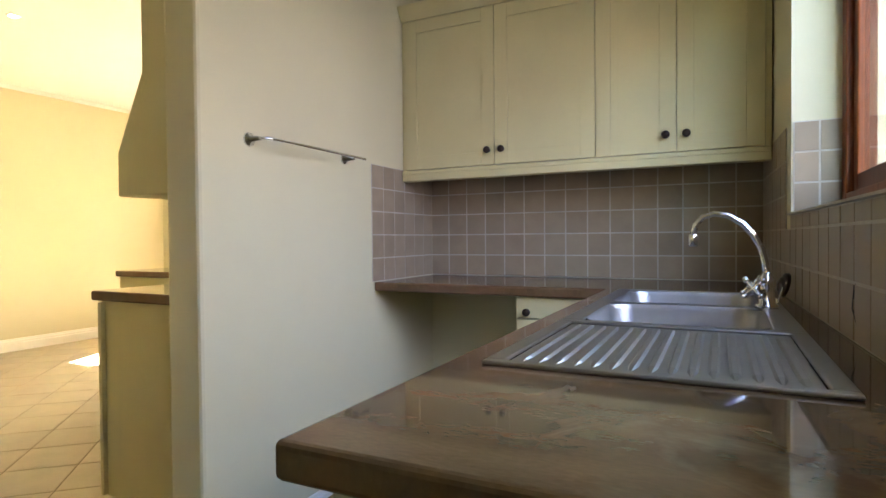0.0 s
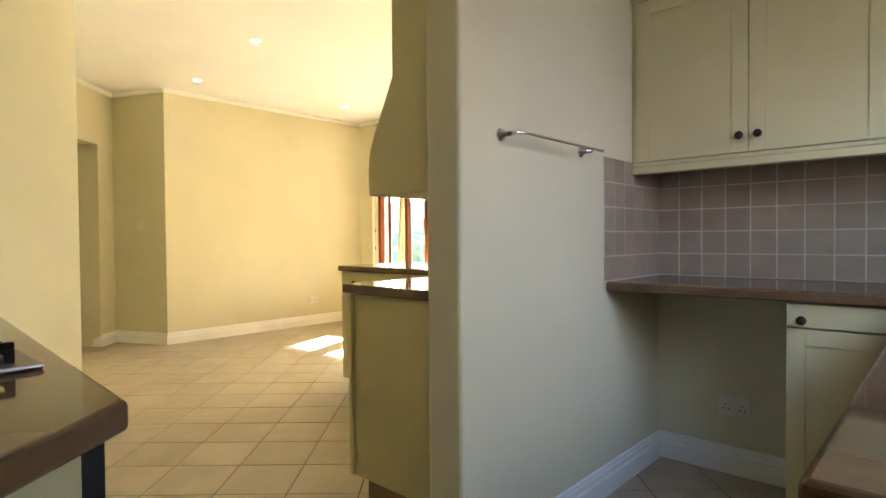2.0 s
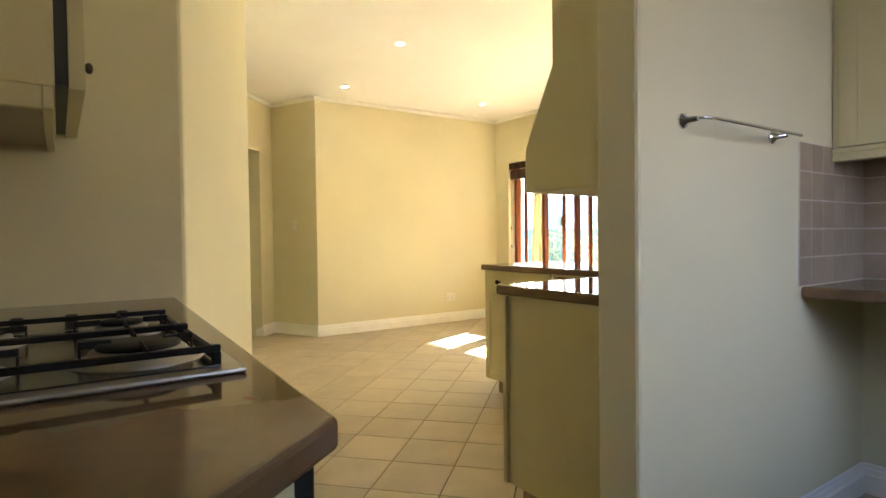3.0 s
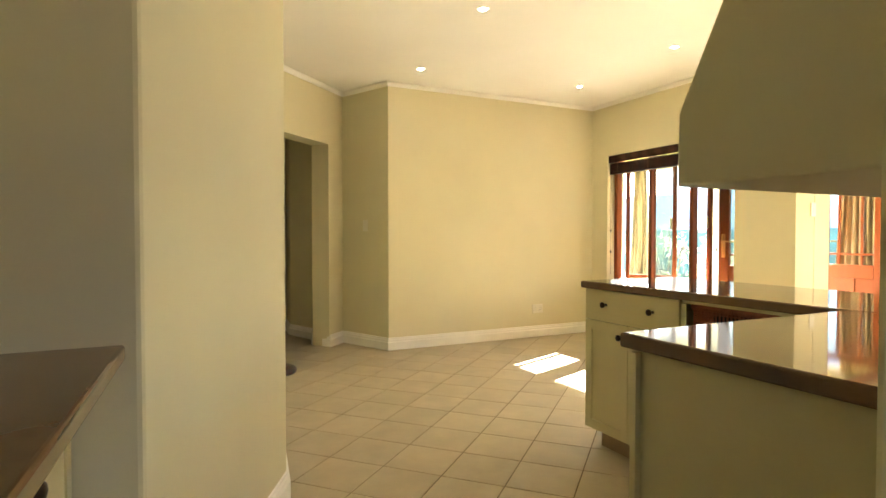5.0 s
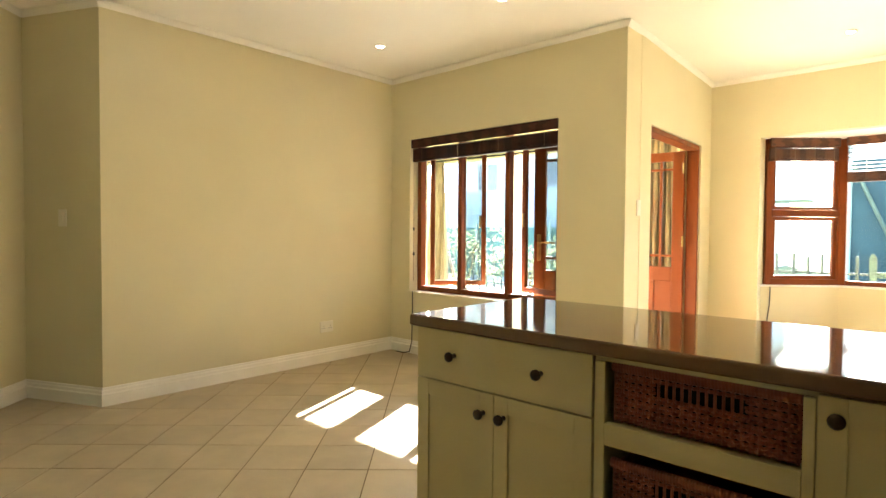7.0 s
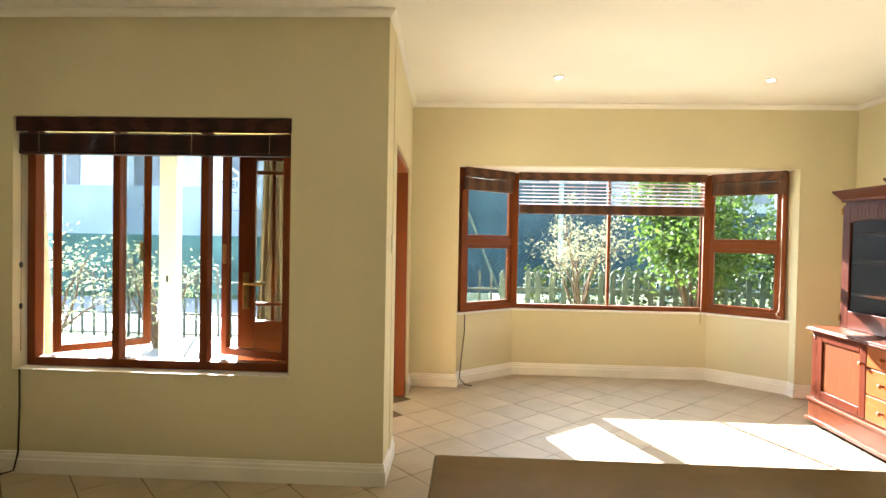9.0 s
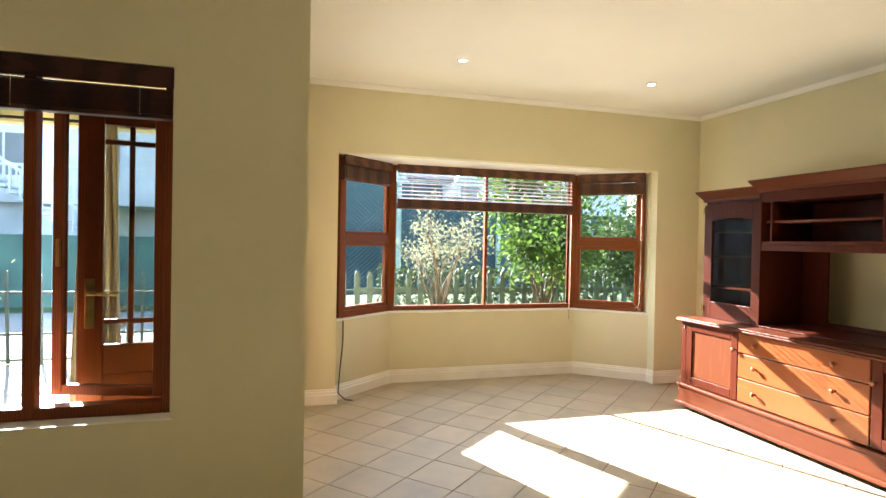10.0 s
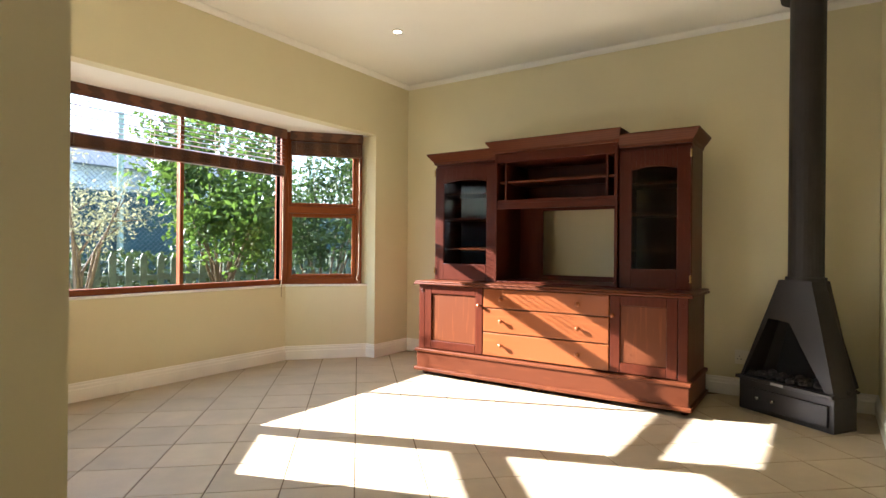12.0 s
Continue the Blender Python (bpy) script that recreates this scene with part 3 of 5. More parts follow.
def blind(p, q, top, slats, gap, drop, material, label, face, tilt=0):
    """A wooden venetian blind along the plan line p to q; its valance faces the way face."""
    a, b = Vector(p), Vector(q)
    t = (b - a).normalized()
    length = (b - a).length
    ang = math.degrees(math.atan2(t.y, t.x))
    ob = thing("venetian_blind", (*((a + b) / 2), top - 0.12), label, "blind", "window blinds", ang)
    z = 0.12
    part(ob, "valance", Geo().box(-length / 2, face * 0.028, z - 0.082, length / 2, face * 0.040, z), material, 0.003, local=True)
    part(ob, "head_rail", Geo().box(-length / 2 + 0.01, -0.022, z - 0.05, length / 2 - 0.01, 0.022, z - 0.004), material, 0.002, local=True)
    me = Geo().box(-length / 2 + 0.008, -0.025, -0.0014, length / 2 - 0.008, 0.025, 0.0014).data("slat", material)
    z -= 0.068
    for k in range(slats):
        s = new("slat", me)
        s.parent = ob
        z -= gap
        s.matrix_basis = pose(0, 0, z, tilt + random.uniform(-3, 3), random.uniform(-0.1, 0.1), 0)
    z -= 0.005
    for k in range(drop):
        s = new("slat", me)
        s.parent = ob
        z -= 0.0042
        s.matrix_basis = pose(random.uniform(-0.002, 0.002), random.uniform(-0.002, 0.002), z, 0, 0, 0)
    part(ob, "bottom_rail", Geo().box(-length / 2 + 0.006, -0.026, z - 0.02, length / 2 - 0.006, 0.026, z - 0.003), material, 0.003, local=True)
    for s in (-0.42, -0.14, 0.14, 0.42):
        for o in (-0.027, 0.027):
            part(ob, "ladder_cord", Geo().box(s * length - 0.001, o - 0.001, z - 0.01, s * length + 0.001, o + 0.001, 0.07), CORD, local=True)
    return ob


blind((-5.38, 4.655), (-3.775, 4.655), 2.055, 1, 0.020, 23, DARKWOOD, "dark wooden venetian blind fully drawn up", -1)
blind((-2.27, 7.325), (-0.385, 7.325), 2.09, 7, 0.036, 18, BLINDBAY, "brown wooden venetian blind, partly lowered, slats open", -1, 19)
blind((0.185, 6.895), (-0.315, 7.325), 2.09, 1, 0.022, 24, BLINDBAY, "brown wooden venetian blind fully drawn up", 1)
blind((-2.835, 6.895), (-2.34, 7.325), 2.09, 1, 0.022, 24, BLINDBAY, "brown wooden venetian blind fully drawn up", -1)

# ---- kitchen: counters, cupboards, sink, tiles ----
TOP = 0.9


def counter(name, poly, label, material=GRANITE, t=0.038):
    ob = new(name, Geo().prism(poly, TOP - t, TOP).data(name, material))
    bevelled(ob, 0.008, 3)
    return tagged(ob, label, "countertop")


def knob(parent, p, axis, local=False):
    part(parent, "knob", Geo().turned(p, axis, [(0, 0.008), (0.012, 0.006), (0.018, 0.010), (0.024, 0.0155), (0.031, 0.0155), (0.036, 0.010), (0.038, 0.0)], 14), KNOB, smooth=True, local=local)


def shaker(parent, o, u, w, h, n, thick=0.019, name="door", rail=0.055):
    """A shaker door with its lower corner at o, w along the plan direction u, facing n."""
    o, u, n = Vector(o), Vector((*u, 0)), Vector((*n, 0))
    g = Geo()

    def slab(s0, s1, z0, z1, d0, d1):
        pts = [o + u * s + n * d for s, d in ((s0, d0), (s1, d0), (s1, d1), (s0, d1))]
        g.solid([p + Vector((0, 0, z0)) for p in pts], [p + Vector((0, 0, z1)) for p in pts])

    slab(0, rail, 0, h, 0, thick)
    slab(w - rail, w, 0, h, 0, thick)
    slab(rail, w - rail, 0, rail, 0, thick)
    slab(rail, w - rail, h - rail, h, 0, thick)
    slab(rail, w - rail, rail, h - rail, 0, thick - 0.005)
    part(parent, name, g, CAB, 0.0012)


def flat_front(parent, o, u, w, h, n, thick=0.019, name="drawer"):
    o, u, n = Vector(o), Vector((*u, 0)), Vector((*n, 0))
    pts = [o, o + u * w, o + u * w + n * thick, o + n * thick]
    part(parent, name, Geo().solid(pts, [p + Vector((0, 0, h)) for p in pts]), CAB, 0.002)


def slab_geo(xs, ys, keep, z0, z1):
    """A slab of the grid cells that keep(x, y) names, as one seamless piece."""
    g = Geo()
    full = {(i, j): keep((xs[i] + xs[i + 1]) / 2, (ys[j] + ys[j + 1]) / 2) for i in range(len(xs) - 1) for j in range(len(ys) - 1)}
    for (i, j), f in full.items():
        if not f:
            continue
        x0, x1, y0, y1 = xs[i], xs[i + 1], ys[j], ys[j + 1]
        g.face([(x0, y0, z1), (x1, y0, z1), (x1, y1, z1), (x0, y1, z1)])
        g.face([(x0, y1, z0), (x1, y1, z0), (x1, y0, z0), (x0, y0, z0)])
        for di, dj, a, b in ((-1, 0, (x0, y0), (x0, y1)), (1, 0, (x1, y1), (x1, y0)), (0, -1, (x1, y0), (x0, y0)), (0, 1, (x0, y1), (x1, y1))):
            if not full.get((i + di, j + dj), False):
                g.face([(*a, z0), (*b, z0), (*b, z1), (*a, z1)])
    bmesh.ops.remove_doubles(g.bm, verts=g.bm.verts, dist=1e-5)
    return g


# sink counter: L-shaped, with a cut-out for the bowls
SX0, SX1, SY0, SY1 = 0.385, 0.855, 0.56, 1.84
g = slab_geo([-0.674, 0.325, SX0 + 0.02, SX1 - 0.02, 0.955], [0.185, 0.98, 1.82, 1.885, 2.448], lambda x, y: (x > 0.325 or y > 1.885) and not (SX0 + 0.02 < x < SX1 - 0.02 and 0.98 < y < 1.82), TOP - 0.04, TOP)
sink_top = tagged(bevelled(new("sink_countertop", g.data("sink_countertop", VEINED)), 0.008, 3), "veined brown granite countertop round the kitchen sink", "countertop")

sink = thing("kitchen_sink", (0.6, 1.2, TOP), "double-bowl stainless steel sink with a ribbed drainer", "sink")
g = Geo()
# rim and drainer
for x0, y0, x1, y1 in ((SX0, SY0, SX1, SY0 + 0.02), (SX0, 1.01, SX1, 1.04), (SX0, 1.40, SX1, 1.44), (SX0, 1.80, SX1, SY1), (SX0, 1.04, 0.43, 1.40), (0.80, 1.04, SX1, 1.40), (SX0, 1.44, 0.43, 1.80), (0.80, 1.44, SX1, 1.80), (SX0, SY0 + 0.02, SX0 + 0.03, 1.01), (SX1 - 0.03, SY0 + 0.02, SX1, 1.01)):
    g.box(x0, y0, TOP + 0.0005, x1, y1, TOP + 0.007)
g.box(SX0 + 0.03, SY0 + 0.02, TOP - 0.006, SX1 - 0.03, 1.01, TOP + 0.001)
part(sink, "rim", g, STEEL, 0.003)
for k in range(15):
    x = SX0 + 0.05 + k * 0.0264
    part(sink, "drainer_rib", Geo().ring([[(x - w, y, TOP + 0.0012), (x - w * 0.5, y, TOP + h), (x + w * 0.5, y, TOP + h), (x + w, y, TOP + 0.0012)] for y, w, h in ((0.60, 0.002, 0.0014), (0.63, 0.0075, 0.0055), (0.97, 0.008, 0.006), (1.0, 0.003, 0.0014))]), STEEL, 0.001, smooth=False)


def bowl(x0, y0, x1, y1, depth):
    def loop(i, z, r):
        pts = []
        for cx, cy, a0 in ((x1 - i - r, y1 - i - r, 0), (x0 + i + r, y1 - i - r, 90), (x0 + i + r, y0 + i + r, 180), (x1 - i - r, y0 + i + r, 270)):
            for k in range(6):
                a = radians(a0 + 90 * k / 5)
                pts.append((cx + r * math.cos(a), cy + r * math.sin(a), z))
        return pts
    g = Geo()
    g.ring([loop(0, TOP + 0.004, 0.06), loop(0.006, TOP - 0.01, 0.06), loop(0.014, TOP - depth + 0.03, 0.06), loop(0.04, TOP - depth, 0.05), loop(0.041, TOP - depth - 0.002, 0.05)], caps=False)
    g.face(loop(0.04, TOP - depth, 0.05))
    part(sink, "bowl", g, STEEL, smooth=True)
    c = ((x0 + x1) / 2, (y0 + y1) / 2, TOP - depth + 0.001)
    part(sink, "waste", Geo().turned(c, (0, 0, 1), [(0, 0.04), (0.003, 0.038), (0.003, 0.02), (0.001, 0.015)], 16), CHROME)


bowl(0.43, 1.04, 0.80, 1.40, 0.16)
bowl(0.43, 1.44, 0.80, 1.80, 0.13)

TX = 0.812
tap = thing("kitchen_tap", (TX, 1.415, TOP), "chrome swan-neck mixer tap with two cross handles", "tap")
part(tap, "body", Geo().turned((TX, 1.415, TOP + 0.007), (0, 0, 1), [(0, 0.027), (0.008, 0.027), (0.012, 0.02), (0.05, 0.018), (0.06, 0.022), (0.075, 0.02), (0.085, 0.012), (0.09, 0.011)], 18), CHROME, smooth=True)
arc = [(TX + dx, 1.415, TOP + dz) for dx, dz in ((0, 0.09), (-0.003, 0.12), (-0.012, 0.158), (-0.030, 0.193), (-0.054, 0.222), (-0.087, 0.243), (-0.119, 0.249), (-0.147, 0.24), (-0.164, 0.219), (-0.170, 0.194))]
part(tap, "spout", Geo().tube(arc, 0.0085, 10), CHROME, smooth=True)
part(tap, "nozzle", Geo().turned((arc[-1][0], arc[-1][1], arc[-1][2] + 0.003), (0, 0, -1), [(0, 0.010), (0.005, 0.0125), (0.03, 0.0125), (0.034, 0.010)], 12), CHROME, smooth=True)
for s in (-1, 1):
    c = Vector((TX - 0.012, 1.415 + s * 0.02, TOP + 0.045))
    ax = Vector((-0.45, s * 0.8, 0.35)).normalized()
    part(tap, "stem", Geo().turned(c, ax, [(0, 0.011), (0.03, 0.010), (0.034, 0.013), (0.045, 0.013)], 12), CHROME, smooth=True)
    e = c + ax * 0.042
    g = Geo()
    u = ax.orthogonal().normalized()
    for w in (u, ax.cross(u)):
        g.tube([e - w * 0.028, e - w * 0.012, e + w * 0.012, e + w * 0.028], 0.0055, 8)
        for sg in (-1, 1):
            g.turned(e + w * sg * 0.024, w * sg, [(0, 0.006), (0.004, 0.008), (0.009, 0.006), (0.011, 0.0)], 8)
    part(tap, "cross_handle", g, CHROME, smooth=True)
plug = thing("sink_plug_and_chain", (0.845, 1.62, TOP), "dark chrome plug rosette with chain beside the tap", "sink plug")
part(plug, "rosette", Geo().turned((0.872, 1.62, TOP + 0.05), (-1, -0.2, 0.25), [(0, 0.036), (0.008, 0.034), (0.012, 0.026), (0.012, 0.022), (0.018, 0.018), (0.022, 0.0)], 18), KNOB, smooth=True)
g = Geo()
for k in range(10):
    g.turned((0.862 - 0.002 * k, 1.60 - 0.006 * k, TOP + 0.045 - 0.0045 * k), (0.3, -1, -0.6), [(0, 0.001), (0.002, 0.003), (0.005, 0.003), (0.007, 0.001)], 6)
part(plug, "chain", g, CHROME, smooth=True)

# base cupboards under the sink counter
base = thing("sink_base_cupboard", (0.6, 1.0, 0), "cream painted base cupboard under the sink counter", "cupboard")
part(base, "carcass", Geo().box(0.365, 0.225, 0.10, 0.874, 0.94, 0.858).box(0.365, 0.94, 0.10, 0.874, 1.86, 0.70), CARCASS, 0.002)
part(base, "plinth", Geo().box(0.40, 0.24, 0.0, 0.874, 1.86, 0.10), STONE)
for y0 in (0.225, 0.635, 1.045, 1.455):
    shaker(base, (0.364, y0 + 0.405, 0.105), (0, -1), 0.40, 0.72, (-1, 0))
    knob(base, (0.345, y0 + 0.05, 0.77), (-1, 0, 0))
corner = thing("corner_base_cupboard", (0.15, 2.15, 0), "cream painted corner base cupboard with drawer and door", "cupboard")
part(corner, "carcass", Geo().box(-0.02, 1.925, 0.10, 0.34, 2.45, 0.858), CARCASS, 0.002)
part(corner, "plinth", Geo().box(-0.01, 1.97, 0.0, 0.34, 2.45, 0.10), STONE)
flat_front(corner, (-0.018, 1.923, 0.775), (1, 0), 0.33, 0.08, (0, -1))
shaker(corner, (-0.018, 1.923, 0.105), (1, 0), 0.33, 0.664, (0, -1))
knob(corner, (0.03, 1.904, 0.80), (0, -1, 0))

# wall cupboards over the back counter
upper = thing("wall_cupboard", (0.1, 2.3, 1.37), "cream painted four-door wall cupboard with a cornice", "cupboard", "wall cupboards")
UY = 2.16
part(upper, "carcass", Geo().box(-0.672, UY, 1.40, 0.876, 2.448, 2.16), CARCASS, 0.002)
part(upper, "light_rail", Geo().box(-0.672, UY - 0.022, 1.366, 0.876, UY + 0.03, 1.4).box(-0.672, UY - 0.026, 1.398, 0.876, UY - 0.002, 1.416), CAB, 0.004)
part(upper, "cornice", Geo().solid([(-0.672, UY - 0.024, 2.13), (0.876, UY - 0.024, 2.13), (0.876, UY + 0.05, 2.13), (-0.672, UY + 0.05, 2.13)], [(-0.672, UY - 0.062, 2.195), (0.876, UY - 0.062, 2.195), (0.876, UY + 0.05, 2.195), (-0.672, UY + 0.05, 2.195)]), CAB, 0.004)
EDGES = [-0.652, -0.197, 0.246, 0.556, 0.856]
for k in range(4):
    shaker(upper, (EDGES[k] + 0.0015, UY - 0.001, 1.42), (1, 0), EDGES[k + 1] - EDGES[k] - 0.003, 0.708, (0, -1), rail=0.06)
for x in (-0.224, -0.158, 0.518, 0.592):
    knob(upper, (x, UY - 0.02, 1.484), (0, -1, 0))
for x0, x1 in ((0.857, 0.876), (-0.672, -0.653)):
    part(upper, "filler", Geo().box(x0, UY - 0.012, 1.417, x1, UY, 2.129), CAB)

# towel rail
rail = thing("towel_rail", (-0.65, 1.41, 1.41), "chrome towel rail on the plastered wall", "towel rail")
for y in (1.155, 1.675):
    part(rail, "rose", Geo().turned((-0.676, y, 1.42), (1, 0, 0), [(0, 0.023), (0.006, 0.022), (0.008, 0.016), (0.012, 0.016), (0.016, 0.009), (0.05, 0.007)], 18), CHROME, smooth=True)
part(rail, "bar", Geo().tube([(-0.628, 1.150, 1.42), (-0.61, 1.165, 1.42), (-0.602, 1.20, 1.42), (-0.602, 1.665, 1.42), (-0.602, 1.72, 1.42)], 0.0055, 10), CHROME, smooth=True)

# ---- hob counter ----
hob_top = counter("hob_countertop", [(-1.848, -0.617), (0.0, -0.617), (0.0, -0.45), (-0.305, -0.079), (-1.848, 0.0)], "polished brown granite countertop round the gas hob")
hob_base = thing("hob_base_cupboard", (-1.05, -0.33, 0), "cream painted base cupboard under the hob", "cupboard")
part(hob_base, "carcass", Geo().prism([(-1.846, -0.615), (-0.03, -0.615), (-0.03, -0.47), (-0.32, -0.125), (-1.846, -0.125)], 0.10, 0.861), CAB, 0.003)
part(hob_base, "plinth", Geo().prism([(-1.846, -0.615), (-0.07, -0.615), (-0.07, -0.49), (-0.36, -0.18), (-1.846, -0.18)], 0.0, 0.10), STONE)
for k in range(1, 3):
    shaker(hob_base, (-0.335 - k * 0.5, -0.123, 0.105), (-1, 0), 0.495, 0.745, (0, 1))
    knob(hob_base, (-1.27 - (k - 1) * 0.09, -0.104, 0.78), (0, 1, 0))
part(hob_base, "dark_appliance_front", Geo().box(-0.828, -0.124, 0.105, -0.335, -0.096, 0.855), BLACK, 0.004, label="black appliance front")

HX0, HX1, HY0, HY1 = -1.16, -0.57, -0.58, -0.105
hob = thing("gas_hob", (-0.86, -0.35, TOP), "stainless steel gas hob with black cast-iron pan supports", "hob")
part(hob, "plate", Geo().box(HX0, HY0, TOP + 0.0005, HX1, HY1, TOP + 0.009), STEEL, 0.004)
part(hob, "tray", Geo().box(HX0 + 0.03, HY0 + 0.03, TOP + 0.009, HX1 - 0.03, HY1 - 0.03, TOP + 0.0115), HOBTRAY, 0.002)
for bx, by, r in ((-1.01, -0.46, 0.05), (-0.72, -0.46, 0.042), (-1.01, -0.23, 0.038), (-0.72, -0.23, 0.06)):
    part(hob, "burner", Geo().turned((bx, by, TOP + 0.011), (0, 0, 1), [(0, r + 0.034), (0.005, r + 0.03), (0.009, r + 0.012), (0.012, r + 0.008), (0.016, r + 0.009), (0.020, r + 0.004), (0.0205, r * 0.7)], 24), STEEL, smooth=True)
    part(hob, "burner_cap", Geo().turned((bx, by, TOP + 0.032), (0, 0, 1), [(0, r * 0.98), (0.004, r), (0.007, r * 0.92), (0.0075, 0.0)], 24), IRON, smooth=True)
for gx0, gx1 in ((HX0 + 0.035, -0.87), (-0.86, HX1 - 0.035)):
    g = Geo()
    y0, y1, z = HY0 + 0.045, HY1 - 0.03, TOP + 0.043
    for x in (gx0, gx1):
        g.box(x - 0.0045, y0, z - 0.012, x + 0.0045, y1, z - 0.002)
    for x in (gx0, gx1):
        for y in (y0, y1 - 0.012):
            g.solid([(x - 0.006, y, TOP + 0.012), (x + 0.006, y, TOP + 0.012), (x + 0.006, y + 0.012, TOP + 0.012), (x - 0.006, y + 0.012, TOP + 0.012)], [(x - 0.005, y, z - 0.0121), (x + 0.005, y, z - 0.0121), (x + 0.005, y + 0.012, z - 0.0121), (x - 0.005, y + 0.012, z - 0.0121)])
    for y in (y0, y1 - 0.010):
        g.box(gx0 + 0.0051, y, z - 0.026, gx1 - 0.0051, y + 0.010, z - 0.012)
    cx = (gx0 + gx1) / 2
    for y in (-0.46, -0.23):
        for x0, x1 in ((gx0 + 0.0051, cx - 0.036), (cx + 0.036, gx1 - 0.0051)):
            g.box(x0, y - 0.002, z - 0.010, x1, y + 0.002, z + 0.001)
        for a, b in ((y - 0.08, y - 0.036), (y + 0.036, y + 0.08)):
            g.box(cx - 0.002, a, z - 0.010, cx + 0.002, b, z + 0.001)
            g.box(cx - 0.002, a if a < y else b - 0.004, TOP + 0.012, cx + 0.002, a + 0.004 if a < y else b, z - 0.010)
    part(hob, "pan_support", g, IRON, 0.0015)
for k in range(4):
    part(hob, "control_knob", Geo().turned((HX0 - 0.028, -0.50 + k * 0.095, TOP + 0.0005), (0, 0, 1), [(0, 0.019), (0.004, 0.019), (0.006, 0.013), (0.030, 0.012), (0.036, 0.012), (0.038, 0.009)], 16), BLACK, smooth=True)

hobwall = thing("wall_cupboard", (-1.5, -0.46, 1.38), "cream painted wall cupboard over the hob counter", "cupboard", "wall cupboards")
CX = -1.17
part(hobwall, "carcass", Geo().box(-1.846, -0.615, 1.423, CX, -0.329, 2.16), CAB, 0.002)
# Black filler that paints the shade in the gap behind the doors.
part(hobwall, "door_seal", Geo().box(-1.84, -0.3285, 1.428, CX - 0.006, -0.3045, 2.155), BLACK)
part(hobwall, "light_rail", Geo().box(-1.846, -0.352, 1.373, CX, -0.332, 1.4225), CAB, 0.003)
part(hobwall, "end_rail", Geo().box(CX - 0.02, -0.615, 1.373, CX, -0.3525, 1.4225), CAB, 0.003)
part(hobwall, "base_board", Geo().box(-1.846, -0.615, 1.39, CX - 0.0205, -0.3525, 1.4225), CARCASS)
for x0, w in ((CX + 0.002, 0.50), (CX - 0.501, 0.172)):
    shaker(hobwall, (x0, -0.304, 1.42), (-1, 0), w, 0.715, (0, 1), thick=0.03, rail=0.06)
knob(hobwall, (-1.615, -0.275, 1.585), (0, 1, 0))

# ---- peninsula, island, hood ----
counter("peninsula_countertop", [(-1.485, 1.127), (-0.824, 1.125), (-0.824, 2.115), (-1.485, 2.115)], "polished brown granite countertop of the peninsula")
counter("island_countertop", [(-2.837, 2.118), (-0.824, 2.118), (-0.824, 2.80), (-2.837, 2.80)], "polished brown granite countertop of the island")
pen = thing("peninsula_cupboard", (-1.15, 1.6, 0), "plain cream painted peninsula cupboard under the hood", "cupboard")
part(pen, "end_panel", Geo().box(-1.452, 1.15, 0.10, -0.824, 1.17, 0.861), CAB, 0.002)
part(pen, "carcass", Geo().box(-1.432, 1.171, 0.10, -0.824, 2.112, 0.861), CARCASS)
part(pen, "plinth", Geo().box(-1.40, 1.19, 0.0, -0.824, 2.112, 0.10), STONE)
for k in range(2):
    shaker(pen, (-1.433, 2.11 - k * 0.49, 0.105), (0, -1), 0.487, 0.75, (-1, 0))

isl = thing("island_cupboard", (-1.863, 2.5, 0), "cream painted island cupboard with drawers, doors and basket bays", "cupboard")
IY = 2.154
part(isl, "end_panel", Geo().box(-2.812, IY + 0.001, 0.10, -2.792, 2.77, 0.861), CAB, 0.002)
part(isl, "carcass", Geo().box(-2.791, IY, 0.10, -2.170, 2.77, 0.861).box(-1.705, IY, 0.10, -0.824, 2.77, 0.861).box(-2.170, 2.72, 0.10, -1.705, 2.77, 0.861).box(-2.170, IY + 0.03, 0.10, -1.705, 2.72, 0.12).box(-2.170, IY + 0.0, 0.845, -1.705, 2.72, 0.861), CAB)
part(isl, "plinth", Geo().box(-2.755, IY + 0.05, 0.0, -0.824, 2.76, 0.10), STONE)
for x0, x1 in ((-2.178, -2.150), (-1.722, -1.700)):
    part(isl, "stile", Geo().box(x0, IY - 0.014, 0.10, x1, IY - 0.001, 0.845), CAB, 0.002)
for z in (0.634, 0.386, 0.136):
    part(isl, "shelf_rail", Geo().box(-2.1495, IY - 0.016, z, -1.7225, IY + 0.01, z + 0.056).box(-2.170, IY + 0.010, z, -1.705, 2.70, z + 0.016), CAB, 0.002)
flat_front(isl, (-2.811, IY - 0.001, 0.697), (1, 0), 0.630, 0.162, (0, -1))
for k in range(2):
    shaker(isl, (-2.811 + k * 0.316, IY - 0.001, 0.105), (1, 0), 0.314, 0.588, (0, -1), rail=0.05)
for x, z in ((-2.650, 0.785), (-2.335, 0.785), (-2.534, 0.632), (-2.459, 0.632)):
    knob(isl, (x, IY - 0.02, z), (0, -1, 0))
shaker(isl, (-1.697, IY - 0.001, 0.105), (1, 0), 0.25, 0.75, (0, -1), rail=0.05)
knob(isl, (-1.662, IY - 0.02, 0.815), (0, -1, 0))


